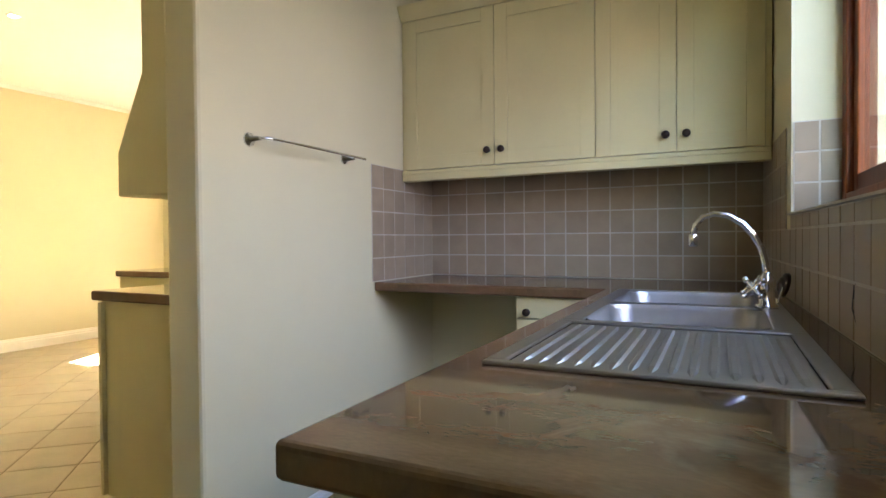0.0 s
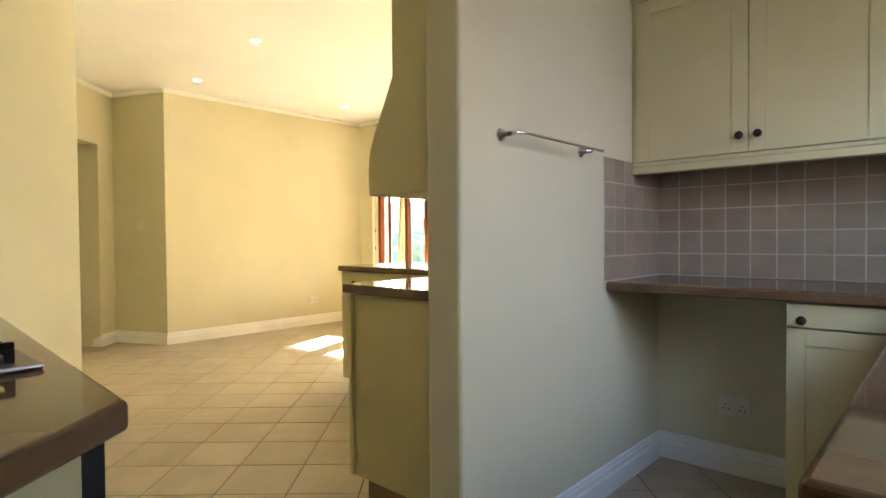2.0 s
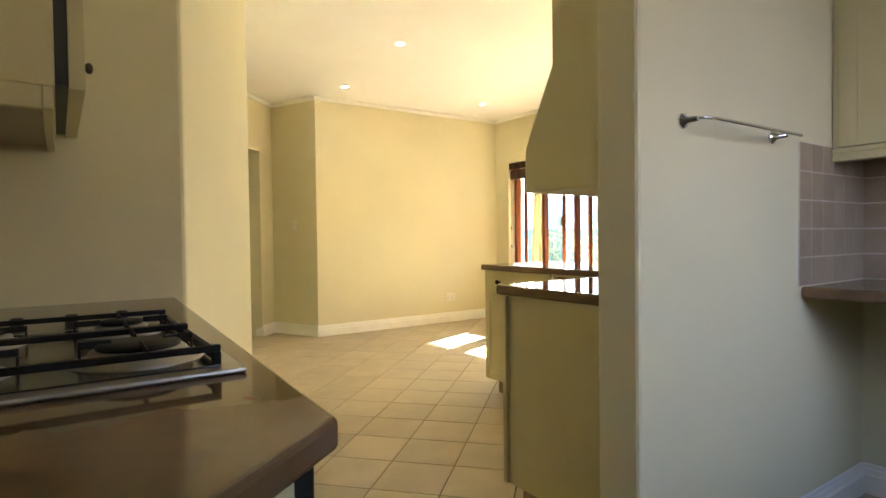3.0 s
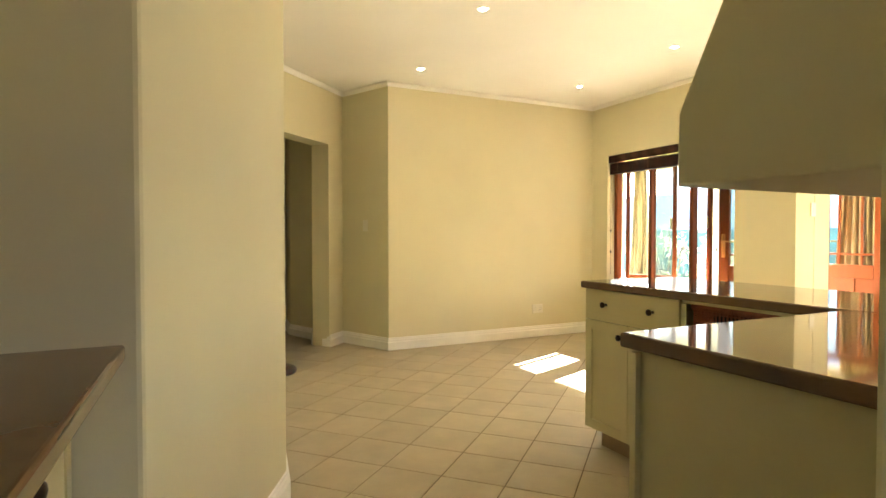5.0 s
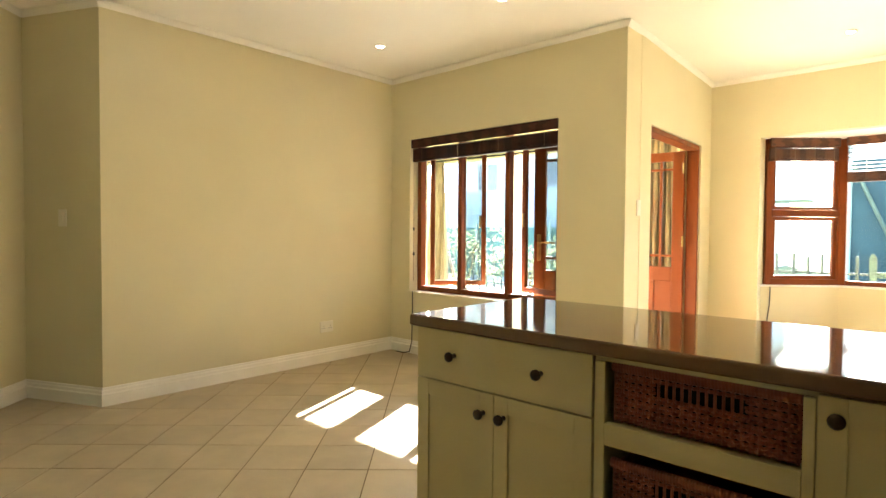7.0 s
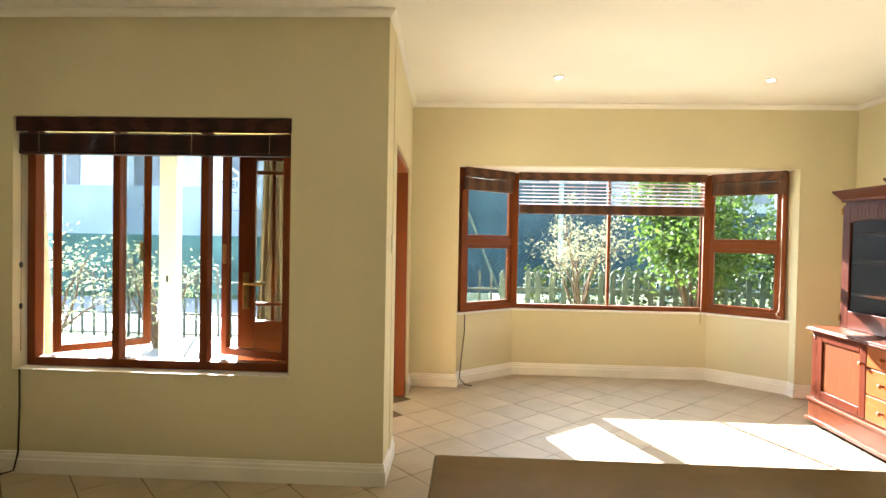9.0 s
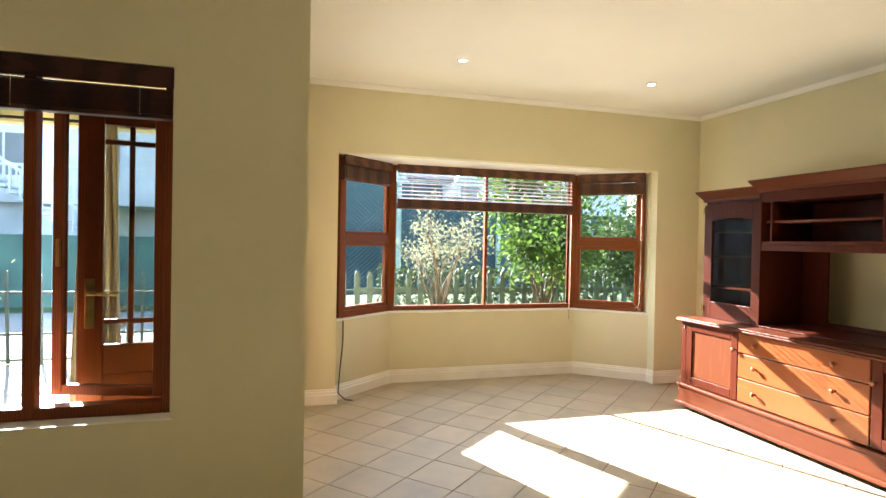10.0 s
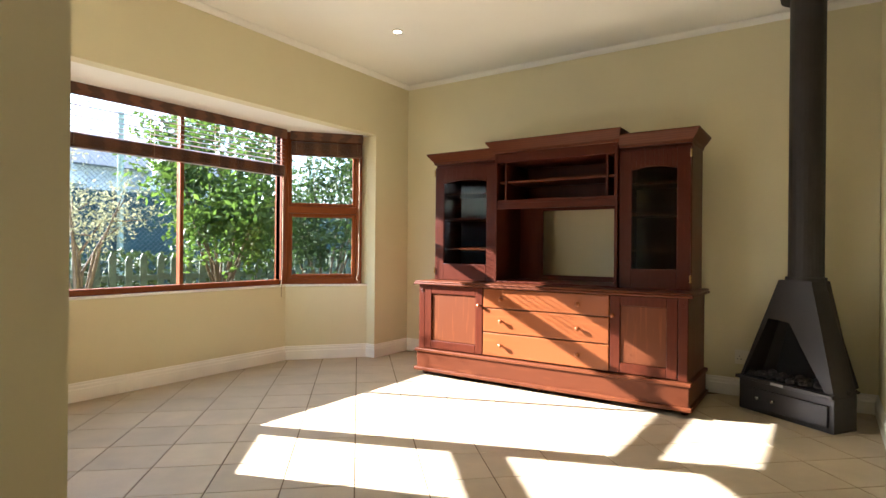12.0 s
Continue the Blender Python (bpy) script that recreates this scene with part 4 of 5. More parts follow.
def basket(z):
    """A woven drawer basket: stakes, weavers and a wound rim."""
    ob = thing("wicker_basket", (-1.99, 2.40, z), "red-brown woven wicker basket in an island bay", "basket", "wicker baskets")
    x0, x1, y0, y1, h = -2.142, -1.727, IY + 0.012, 2.62, 0.148
    g = Geo()
    g.box(x0 + 0.008, y0 + 0.012, z, x1 - 0.008, y1, z + 0.012)
    n = 44
    for r in range(13):
        zz = z + 0.008 + r * 0.0102
        hole = 8 <= r <= 10
        pts = []
        for k in range(n + 1):
            x = x0 + 0.006 + (x1 - x0 - 0.012) * k / n
            pts.append((x, y0 + 0.006 + (0.0055 if (k + r) % 2 else -0.003), zz))
        if hole:
            g.tube(pts[:12], 0.0044, 5)
            g.tube(pts[-12:], 0.0044, 5)
        else:
            g.tube(pts, 0.0047, 5)
        g.tube([(x0 + 0.004, y0 + 0.01, zz), (x0 + 0.004, y1, zz)], 0.0047, 5)
        g.tube([(x1 - 0.004, y0 + 0.01, zz), (x1 - 0.004, y1, zz)], 0.0047, 5)
    part(ob, "weave", g, WICKER)
    g = Geo()
    for k in range(0, 45, 2):
        x = x0 + 0.006 + (x1 - x0 - 0.012) * k / 44
        g.tube([(x, y0 + 0.008, z), (x, y0 + 0.008, z + h - 0.01)], 0.0038, 5)
    part(ob, "stake", g, WICKER)
    g = Geo()
    for k in range(56):
        x = x0 + (x1 - x0) * (k + 0.5) / 56
        g.turned((x - 0.0037, y0 + 0.006, z + h - 0.008), (1, 0, 0.12), [(0, 0.0125), (0.0037, 0.0145), (0.0074, 0.0125)], 8)
    part(ob, "wound_rim", g, WICKER)
    # Black sheet that stands in for the shade inside the basket.
    part(ob, "lining", Geo().box(x0 + 0.012, y0 + 0.022, z + 0.013, x1 - 0.012, y0 + 0.026, z + h - 0.02), SOOT_AND_SHADE)
    return ob


basket(0.691)
basket(0.443)
basket(0.193)

hood = thing("cooker_hood", (-1.06, 1.6, 1.256), "cream plastered cooker hood tapering to a boxed flue", "cooker hood")
hx0, hx1, hy0, hy1 = -1.307, -0.822, 1.128, 2.05
part(hood, "canopy", Geo().ring([[(hx0, hy0, z0), (hx1, hy0, z0), (hx1, hy1, z0), (hx0, hy1, z0)] if i == 0 else [(x, hy0, z0), (hx1, hy0, z0), (hx1, y1, z0), (x, y1, z0)] for i, (x, y1, z0) in enumerate([(hx0, hy1, 1.257), (hx0, hy1, 1.418), (-1.163, 1.86, 1.70), (-1.163, 1.86, H - 0.002)])]), WALL, 0.006)

# ---- living room ----
cab = thing("display_cabinet", (0.2, 5.0, 0), "red mahogany wall unit with glazed towers, open niche and drawers", "cabinet")
BX, UX, BK = -0.062, 0.125, 0.52
YR, YL, Y1, Y2 = 3.965, 6.03, 4.455, 5.42
for y in (3.99, 4.98, 6.0):
    for x in (0.0, 0.48):
        part(cab, "bun_foot", Geo().turned((x, y, 0), (0, 0, 1), [(0, 0.022), (0.012, 0.03), (0.028, 0.03), (0.036, 0.022)], 14), WOODV, smooth=True)
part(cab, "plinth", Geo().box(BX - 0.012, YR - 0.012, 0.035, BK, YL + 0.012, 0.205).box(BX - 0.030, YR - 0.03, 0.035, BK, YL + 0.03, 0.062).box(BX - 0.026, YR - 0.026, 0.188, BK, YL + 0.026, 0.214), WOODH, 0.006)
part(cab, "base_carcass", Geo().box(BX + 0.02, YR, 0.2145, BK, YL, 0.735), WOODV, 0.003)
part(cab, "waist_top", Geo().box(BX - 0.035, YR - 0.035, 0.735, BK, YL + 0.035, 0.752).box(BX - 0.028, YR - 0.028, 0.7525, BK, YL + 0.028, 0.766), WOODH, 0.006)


def panel_door(x, y0, y1, z0, z1, knob_y):
    g = Geo()
    w = 0.065
    g.box(x - 0.022, y0, z0, x, y0 + w, z1).box(x - 0.022, y1 - w, z0, x, y1, z1)
    g.box(x - 0.022, y0 + w, z0, x, y1 - w, z0 + w).box(x - 0.022, y0 + w, z1 - w, x, y1 - w, z1)
    part(cab, "door", g, WOODV, 0.004)
    part(cab, "door_panel", Geo().ring([[(x - d, a, c) for a, c in ((y0 + w + i, z0 + w + i), (y1 - w - i, z0 + w + i), (y1 - w - i, z1 - w - i), (y0 + w + i, z1 - w - i))] for d, i in ((0.002, 0.0), (0.008, 0.0), (0.010, 0.004), (0.0105, 0.005))]), MIDWOOD)
    part(cab, "door_knob", Geo().turned((x - 0.022, knob_y, z0 + (z1 - z0) * 0.74), (-1, 0, 0), [(0, 0.008), (0.012, 0.007), (0.018, 0.013), (0.027, 0.016), (0.034, 0.011), (0.036, 0.0)], 12), OAK, smooth=True)


panel_door(BX + 0.019, Y2 + 0.008, YL - 0.06, 0.222, 0.73, Y2 + 0.03)
panel_door(BX + 0.019, YR + 0.06, Y1 - 0.008, 0.222, 0.73, Y1 - 0.03)
for y0, y1 in ((YL - 0.057, YL), (YR, YR + 0.057)):
    part(cab, "pilaster", Geo().box(BX, y0, 0.2145, BX + 0.019, y1, 0.734), WOODV, 0.004)
    part(cab, "carved_rosette", Geo().turned((BX, (y0 + y1) / 2, 0.69), (-1, 0, 0), [(0, 0.018), (0.004, 0.018), (0.004, 0.013), (0.001, 0.012), (0.001, 0.008), (0.006, 0.005), (0.007, 0.0)], 14), WOODV, smooth=True)
for z0, z1 in ((0.224, 0.395), (0.403, 0.578), (0.586, 0.728)):
    part(cab, "drawer", Geo().box(BX - 0.004, Y1, z0, BX + 0.019, Y2, z1), OAK, 0.005)
    for y in (Y1 + 0.21, Y2 - 0.16):
        part(cab, "drawer_knob", Geo().turned((BX - 0.004, y, (z0 + z1) / 2), (-1, 0, 0), [(0, 0.008), (0.012, 0.007), (0.018, 0.013), (0.027, 0.017), (0.034, 0.012), (0.036, 0.0)], 12), OAK, smooth=True)
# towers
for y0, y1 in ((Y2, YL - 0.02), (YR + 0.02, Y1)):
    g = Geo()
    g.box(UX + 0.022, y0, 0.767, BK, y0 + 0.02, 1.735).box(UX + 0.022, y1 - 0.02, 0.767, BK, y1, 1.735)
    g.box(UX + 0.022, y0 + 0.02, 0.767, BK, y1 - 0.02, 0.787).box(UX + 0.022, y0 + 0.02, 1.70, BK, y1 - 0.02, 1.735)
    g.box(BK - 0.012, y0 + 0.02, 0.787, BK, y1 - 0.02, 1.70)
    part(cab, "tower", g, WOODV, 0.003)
    for z in (1.02, 1.27, 1.48):
        part(cab, "shelf", Geo().box(UX + 0.05, y0 + 0.021, z, BK - 0.013, y1 - 0.021, z + 0.018), WOODH)
    g = Geo()
    a, b, s = y0 + 0.004, y1 - 0.004, 0.085
    g.box(UX, a, 0.77, UX + 0.021, a + s, 1.71).box(UX, b - s, 0.77, UX + 0.021, b, 1.71)
    g.box(UX, a + s, 0.77, UX + 0.021, b - s, 0.905)
    n = 10
    arch = [(a + s + (b - a - 2 * s) * k / n, 1.575 + 0.02 * math.sin(math.pi * k / n)) for k in range(n + 1)]
    for (ya, za), (yb, zb) in zip(arch, arch[1:]):
        g.solid([(UX, ya, za), (UX + 0.021, ya, za), (UX + 0.021, yb, zb), (UX, yb, zb)], [(UX, ya, 1.71), (UX + 0.021, ya, 1.71), (UX + 0.021, yb, 1.71), (UX, yb, 1.71)])
    part(cab, "glazed_door", g, WOODV, 0.003)
    part(cab, "pane", Geo().box(UX + 0.012, a + s - 0.01, 0.895, UX + 0.016, b - s + 0.01, 1.605), DARKGLASS).visible_shadow = False
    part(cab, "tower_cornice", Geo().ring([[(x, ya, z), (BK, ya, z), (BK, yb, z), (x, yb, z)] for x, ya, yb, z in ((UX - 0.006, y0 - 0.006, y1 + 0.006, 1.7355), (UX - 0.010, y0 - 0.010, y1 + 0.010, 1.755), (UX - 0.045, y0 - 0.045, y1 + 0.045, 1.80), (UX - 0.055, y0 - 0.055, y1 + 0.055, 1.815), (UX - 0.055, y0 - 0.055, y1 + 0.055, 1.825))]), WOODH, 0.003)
    for z in (0.82, 1.64):
        part(cab, "hinge", Geo().turned((UX - 0.004, y1 - 0.002 if y0 > 5 else y0 + 0.002, z), (0, 0, 1), [(0, 0.006), (0.05, 0.006)], 8), BRASS)
# open middle
g = Geo()
g.box(UX - 0.03, Y1, 0.767, BK, Y1 + 0.022, 1.775).box(UX - 0.03, Y2 - 0.022, 0.767, BK, Y2, 1.775)
g.box(UX - 0.03, Y1 + 0.022, 1.70, BK, Y2 - 0.022, 1.775).box(UX - 0.02, Y1 + 0.022, 1.385, BK, Y2 - 0.022, 1.41)
g.box(UX - 0.03, Y1 + 0.022, 0.767, BK, Y2 - 0.022, 0.781)
g.box(UX - 0.025, Y1 + 0.022, 1.34, UX - 0.005, Y2 - 0.022, 1.385)
part(cab, "niche", g, WOODV, 0.003)
part(cab, "niche_shelf", Geo().box(UX + 0.02, Y1 + 0.023, 1.545, BK - 0.013, Y2 - 0.023, 1.562), WOODH)
for y in (Y1 + 0.075, Y2 - 0.09):
    part(cab, "niche_divider", Geo().box(UX, y, 1.411, BK - 0.013, y + 0.015, 1.699), WOODV)
part(cab, "back_panel", Geo().box(BK - 0.012, Y1 + 0.023, 1.411, BK, Y2 - 0.023, 1.699), WOODV)
for ya, yb, za, zb in ((5.19, Y2 - 0.023, 0.782, 1.384), (Y1 + 0.023, 4.60, 0.782, 1.384), (4.6005, 5.1895, 0.782, 0.822), (4.6005, 5.1895, 1.345, 1.384)):
    part(cab, "back_panel", Geo().box(BK - 0.012, ya, za, BK, yb, zb), WOODV)
part(cab, "middle_cornice", Geo().ring([[(x, ya, z), (BK, ya, z), (BK, yb, z), (x, yb, z)] for x, ya, yb, z in ((UX - 0.036, Y1 - 0.006, Y2 + 0.006, 1.7755), (UX - 0.042, Y1 - 0.010, Y2 + 0.010, 1.795), (UX - 0.078, Y1 - 0.03, Y2 + 0.045, 1.84), (UX - 0.088, Y1 - 0.035, Y2 + 0.055, 1.855), (UX - 0.088, Y1 - 0.035, Y2 + 0.055, 1.866))]), WOODH, 0.003)

# corner fireplace
fire = thing("corner_fireplace", (0.40, 3.365, 0), "dark steel free-standing fireplace with canopy and flue", "fireplace", rz=-123)
W, D = 0.305, 0.20
part(fire, "base", Geo().ring([[(-W, -D, z), (W, -D, z), (W, 0.0, z), (W - 0.16, D + 0.03, z), (-W + 0.16, D + 0.03, z), (-W, 0.0, z)] for z in (0.0, 0.2)]), STOVE, 0.004, local=True)
part(fire, "drawer_front", Geo().box(-0.20, -D - 0.014, 0.03, W - 0.03, -D, 0.155), STOVE, 0.004, local=True)
for x in (-0.15, -0.05):
    part(fire, "drawer_knob", Geo().turned((x, -D - 0.014, 0.10), (0, -1, 0), [(0, 0.006), (0.012, 0.005), (0.016, 0.011), (0.024, 0.011), (0.027, 0.0)], 12), CHROME, smooth=True, local=True)
part(fire, "hearth_lip", Geo().box(-W - 0.008, -D - 0.03, 0.2, W + 0.008, -D + 0.01, 0.222), STOVE, 0.003, local=True)
part(fire, "maker_plate", Geo().box(-0.06, -D - 0.032, 0.203, 0.02, -D - 0.030, 0.219), STEEL, local=True, label="small worn metal plate")
g = Geo()
low = [(-W, -D, 0.2005), (W, -D, 0.2005), (W, 0.0, 0.2005), (W - 0.16, D + 0.03, 0.2005), (-W + 0.16, D + 0.03, 0.2005), (-W, 0.0, 0.2005)]
high = [(-0.105, -0.105, 0.85), (0.105, -0.105, 0.85), (0.105, 0.02, 0.85), (0.08, 0.105, 0.85), (-0.08, 0.105, 0.85), (-0.105, 0.02, 0.85)]
for k in range(1, 6):
    j = (k + 1) % 6
    g.face([low[k], low[j], high[j], high[k]])
mixp = lambda a, b, s: tuple(a[i] + (b[i] - a[i]) * s for i in range(3))
# the front is open on a four-sided mouth that leans to one side
at_front = lambda u, h: mixp(mixp(low[0], low[1], u), mixp(high[0], high[1], u), h)
g.face([at_front(u, h) for u, h in ((0, 0), (0.03, 0), (0.10, 0.62), (0, 0.62))])
g.face([at_front(u, h) for u, h in ((0, 0.62), (0.10, 0.62), (0.48, 0.60), (1, 0.60), (1, 1), (0, 1))])
g.face([at_front(u, h) for u, h in ((0.93, 0), (1, 0), (1, 0.60), (0.48, 0.60))])
can = part(fire, "canopy", g, STOVE, local=True)
so = can.modifiers.new("thickness", "SOLIDIFY")
so.thickness = 0.008
part(fire, "firebox_lining", Geo().ring([[(x * s, y * s * 0.9 + 0.05, z) for x, y in ((-W + 0.05, 0.0), (-0.2, 0.19), (0.2, 0.19), (W - 0.05, 0.0))] for z, s in ((0.203, 0.95), (0.8, 0.32))], caps=False), SOOT_AND_SHADE, local=True)
part(fire, "ember_tray", Geo().box(-W + 0.03, -D + 0.02, 0.2005, W - 0.03, 0.08, 0.212), SOOT_AND_SHADE, local=True)
g = Geo()
rs = random.Random(3)
for k in range(46):
    c = Vector((rs.uniform(-0.30, 0.30), rs.uniform(-0.16, 0.04), 0.214))
    r = rs.uniform(0.018, 0.034)
    g.ring([[c + Vector((r * q * math.cos(a + rs.uniform(-0.2, 0.2)), r * q * math.sin(a), r * h)) for a in [2 * math.pi * j / 7 for j in range(7)]] for h, q in ((0, 0.7), (0.35, 1.0), (0.8, 0.75), (1.0, 0.3))])
tagged(part(fire, "coals", g, EMBER, local=True), kind="stuff")
part(fire, "flue", Geo().turned((0, 0, 0.8505), (0, 0, 1), [(0, 0.112), (0.02, 0.112), (0.021, 0.098), (H - 0.855, 0.098)], 28), STOVE, smooth=False, local=True)
part(fire, "ceiling_collar", Geo().turned((0, 0, H - 0.05), (0, 0, 1), [(0, 0.102), (0.004, 0.15), (0.047, 0.155)], 28), STOVE, local=True)

# ---- fittings ----
for k, (x, y) in enumerate(((-5.105, 2.148), (-3.685, 1.985), (-4.955, 3.843), (-3.67, 3.745), (-2.1, 5.9), (-0.483, 5.943))):
    lamp = thing("downlight", (x, y, H - 0.012), "small lit recessed ceiling downlight with a white ring", "downlight", "ceiling downlights")
    part(lamp, "ring", Geo().turned((x, y, H - 0.001), (0, 0, -1), [(0, 0.043), (0.004, 0.043), (0.008, 0.036), (0.008, 0.029), (0.002, 0.027)], 20), PLASTIC, smooth=True)
    part(lamp, "bulb", Geo().turned((x, y, H - 0.003), (0, 0, -1), [(0, 0.026), (0.003, 0.025), (0.005, 0.018), (0.006, 0.0)], 16), BULB, smooth=True)


def plate(name, p, n, w, h, label, category, holes=False):
    """A socket or switch plate on a wall at p, facing n."""
    a = math.degrees(math.atan2(n[1], n[0])) + 90
    ob = thing(name, p, label, category, rz=a)
    part(ob, "plate", Geo().box(-w / 2, -0.009, -h / 2, w / 2, -0.0005, h / 2), PLASTIC, 0.003, local=True)
    if holes:
        for cx in (-w / 4, w / 4):
            for dx, dz in ((0, 0.012), (-0.011, -0.008), (0.011, -0.008)):
                part(ob, "pin_hole", Geo().turned((cx + dx, -0.009, dz - 0.006), (0, -1, 0), [(0, 0.0035), (0.0008, 0.0035)], 10), BLACK, local=True)
            part(ob, "rocker", Geo().box(cx - 0.007, -0.012, 0.022, cx + 0.007, -0.0095, 0.034), PLASTIC, 0.001, local=True)
    else:
        part(ob, "rocker", Geo().box(-0.011, -0.0125, -0.02, 0.011, -0.0095, 0.02), PLASTIC, 0.002, local=True)
    return ob


plate("wall_socket", (-5.655, 3.83, 0.318), (1, 0), 0.14, 0.1, "white double wall socket above the skirting", "socket", True)
plate("wall_socket", (0.72, 3.735, 0.277), (-1, 0), 0.12, 0.1, "white double wall socket beside the fireplace", "socket", True)
plate("wall_socket", (-0.33, KIT_Y, 0.31), (0, -1), 0.14, 0.1, "white double wall socket under the back counter", "socket", True)
_j = Vector((-6.28 + 5.655, 1.746 - 2.037)).normalized()
plate("light_switch", (-5.655 + _j.x * 0.33, 2.037 + _j.y * 0.33, 1.25), (-_j.y, _j.x), 0.07, 0.115, "white light switch on the angled wall", "switch")
plate("light_switch", (-3.2305, 4.845, 1.36), (1, 0.045), 0.07, 0.115, "white light switch beside the garden door", "switch")
sensor = thing("alarm_sensor", (-5.88, 1.329, 2.575), "small white alarm sensor on a bracket near the ceiling", "sensor", rz=-45)
part(sensor, "bracket", Geo().box(-0.012, -0.045, 0.0, 0.012, 0.0, 0.03), PLASTIC, 0.003, local=True)
part(sensor, "body", Geo().ring([[(-w, -0.05 - 0.03, z), (w, -0.05 - 0.03, z), (w, -0.045, z), (-w, -0.045, z)] for z, w in ((-0.05, 0.024), (-0.02, 0.03), (0.035, 0.03), (0.045, 0.022))]), PLASTIC, 0.004, local=True)

stone = thing("door_stop", (-5.15, 0.93, 0), "flat brown and green painted stone door stop on the tiles", "door stop")
rs = random.Random(8)
part(stone, "stone", Geo().ring([[Vector((-5.15, 0.93, 0.0)) + Vector((0.125 * q * math.cos(a) * (1 + 0.08 * math.sin(3 * a)), 0.10 * q * math.sin(a), h)) for a in [2 * math.pi * k / 20 for k in range(20)]] for h, q in ((0.0, 0.75), (0.018, 0.97), (0.036, 1.0), (0.055, 0.88), (0.068, 0.6), (0.072, 0.25))]), PEBBLE, smooth=True)

# cords and cables
def cable(name, pts, r, material, label):
    ob = new(name, Geo().tube(pts, r, 6).data(name, material, True))
    return tagged(ob, label, "cord")


cable("window_cable", [(-5.35, 4.612, 0.6), (-5.345, 4.608, 0.4), (-5.35, 4.605, 0.12), (-5.36, 4.585, 0.02), (-5.42, 4.565, 0.005), (-5.52, 4.56, 0.005)], 0.005, BLACK, "thin black cable hanging under the dining window")
cable("bay_cable", [(-2.80, 6.92, 0.668), (-2.80, 6.905, 0.5), (-2.825, 6.885, 0.25), (-2.84, 6.86, 0.06), (-2.78, 6.84, 0.006), (-2.72, 6.82, 0.005)], 0.005, BLACK, "thin black cable hanging under the bay window")
cable("blind_cord", [(-0.40, 7.32, 1.68), (-0.40, 7.32, 0.9), (-0.405, 7.325, 0.69), (-0.405, 7.325, 0.58)], 0.0035, CORD, "beige blind cord hanging over the sill")
cable("blind_cord", [(0.15, 6.90, 1.95), (0.15, 6.90, 1.0), (0.145, 6.90, 0.78), (0.12, 6.905, 0.74), (0.16, 6.9, 0.71), (0.13, 6.9, 0.70)], 0.004, CORD, "beige blind cord bunched on the sill")
cable("blind_cord", [(-5.365, 4.64, 1.88), (-5.365, 4.64, 1.3), (-5.365, 4.64, 0.7)], 0.003, CORD, "pale blind cord beside the dining window")
for z in (1.22, 0.98):
    tagged(new("cord_toggle", Geo().turned((-5.365, 4.64, z), (0, 0, -1), [(0, 0.004), (0.01, 0.009), (0.03, 0.009), (0.035, 0.004)], 10).data("cord_toggle", BLACK, True)), "small dark wooden blind cord toggle", "cord")
cable("kitchen_cable", [(0.99, 0.95, 1.62), (0.985, 0.9, 1.50), (0.98, 0.83, 1.45), (0.985, 0.75, 1.47), (0.99, 0.65, 1.55)], 0.002, BLACK, "thin dark cable looped at the kitchen window")
cable("kitchen_cable", [(0.93, 0.95, 1.03), (0.918, 0.985, 1.0), (0.916, 0.99, 0.96), (0.92, 0.96, 0.925), (0.925, 0.90, 0.91)], 0.0015, BLACK, "thin dark cable above the sink counter")

# ---- veranda ----
structure("floor_veranda", Geo().box(-7.8, 4.87, -0.14, -3.52, 7.1, -0.03), PAVING, "pale paved veranda floor", "floor")
structure("ceiling_veranda", Geo().box(-7.9, 4.87, 2.42, -3.52, 7.05, 2.5), VERCEIL, "yellow-cream boarded veranda ceiling", "ceiling")
structure("trim_veranda_beam", Geo().box(-7.9, 6.85, 2.17, -3.52, 7.0, 2.419), VERCEIL, "cream painted veranda beam", "beam", 0.005)
structure("wall_veranda_end", Geo().box(-8.05, 4.87, 0.0, -7.85, 7.0, 2.42), WALL, "cream painted veranda end wall", "wall")
for k, x in enumerate((-5.72, -7.78)):
    post = thing("veranda_post", (x, 6.92, -0.03), "white painted veranda door post", "post", "veranda posts")
    part(post, "post", Geo().box(x - 0.085, 6.86, -0.03, x + 0.085, 6.98, 2.169), WHITEP, 0.006)
    part(post, "lock", Geo().box(x - 0.01, 6.857, 0.92, x + 0.012, 6.8595, 0.985), BLACK)
rod = thing("curtain_rod", (-5.6, 6.76, 2.19), "dark iron curtain rod on the veranda", "curtain rod")
part(rod, "rod", Geo().tube([(-7.7, 6.76, 2.19), (-5.6, 6.76, 2.185), (-3.6, 6.76, 2.19)], 0.011, 8), IRON, smooth=True)
for x in (-7.6, -5.72, -3.7):
    part(rod, "bracket", Geo().box(x - 0.01, 6.76, 2.18, x + 0.01, 6.849, 2.2), IRON)


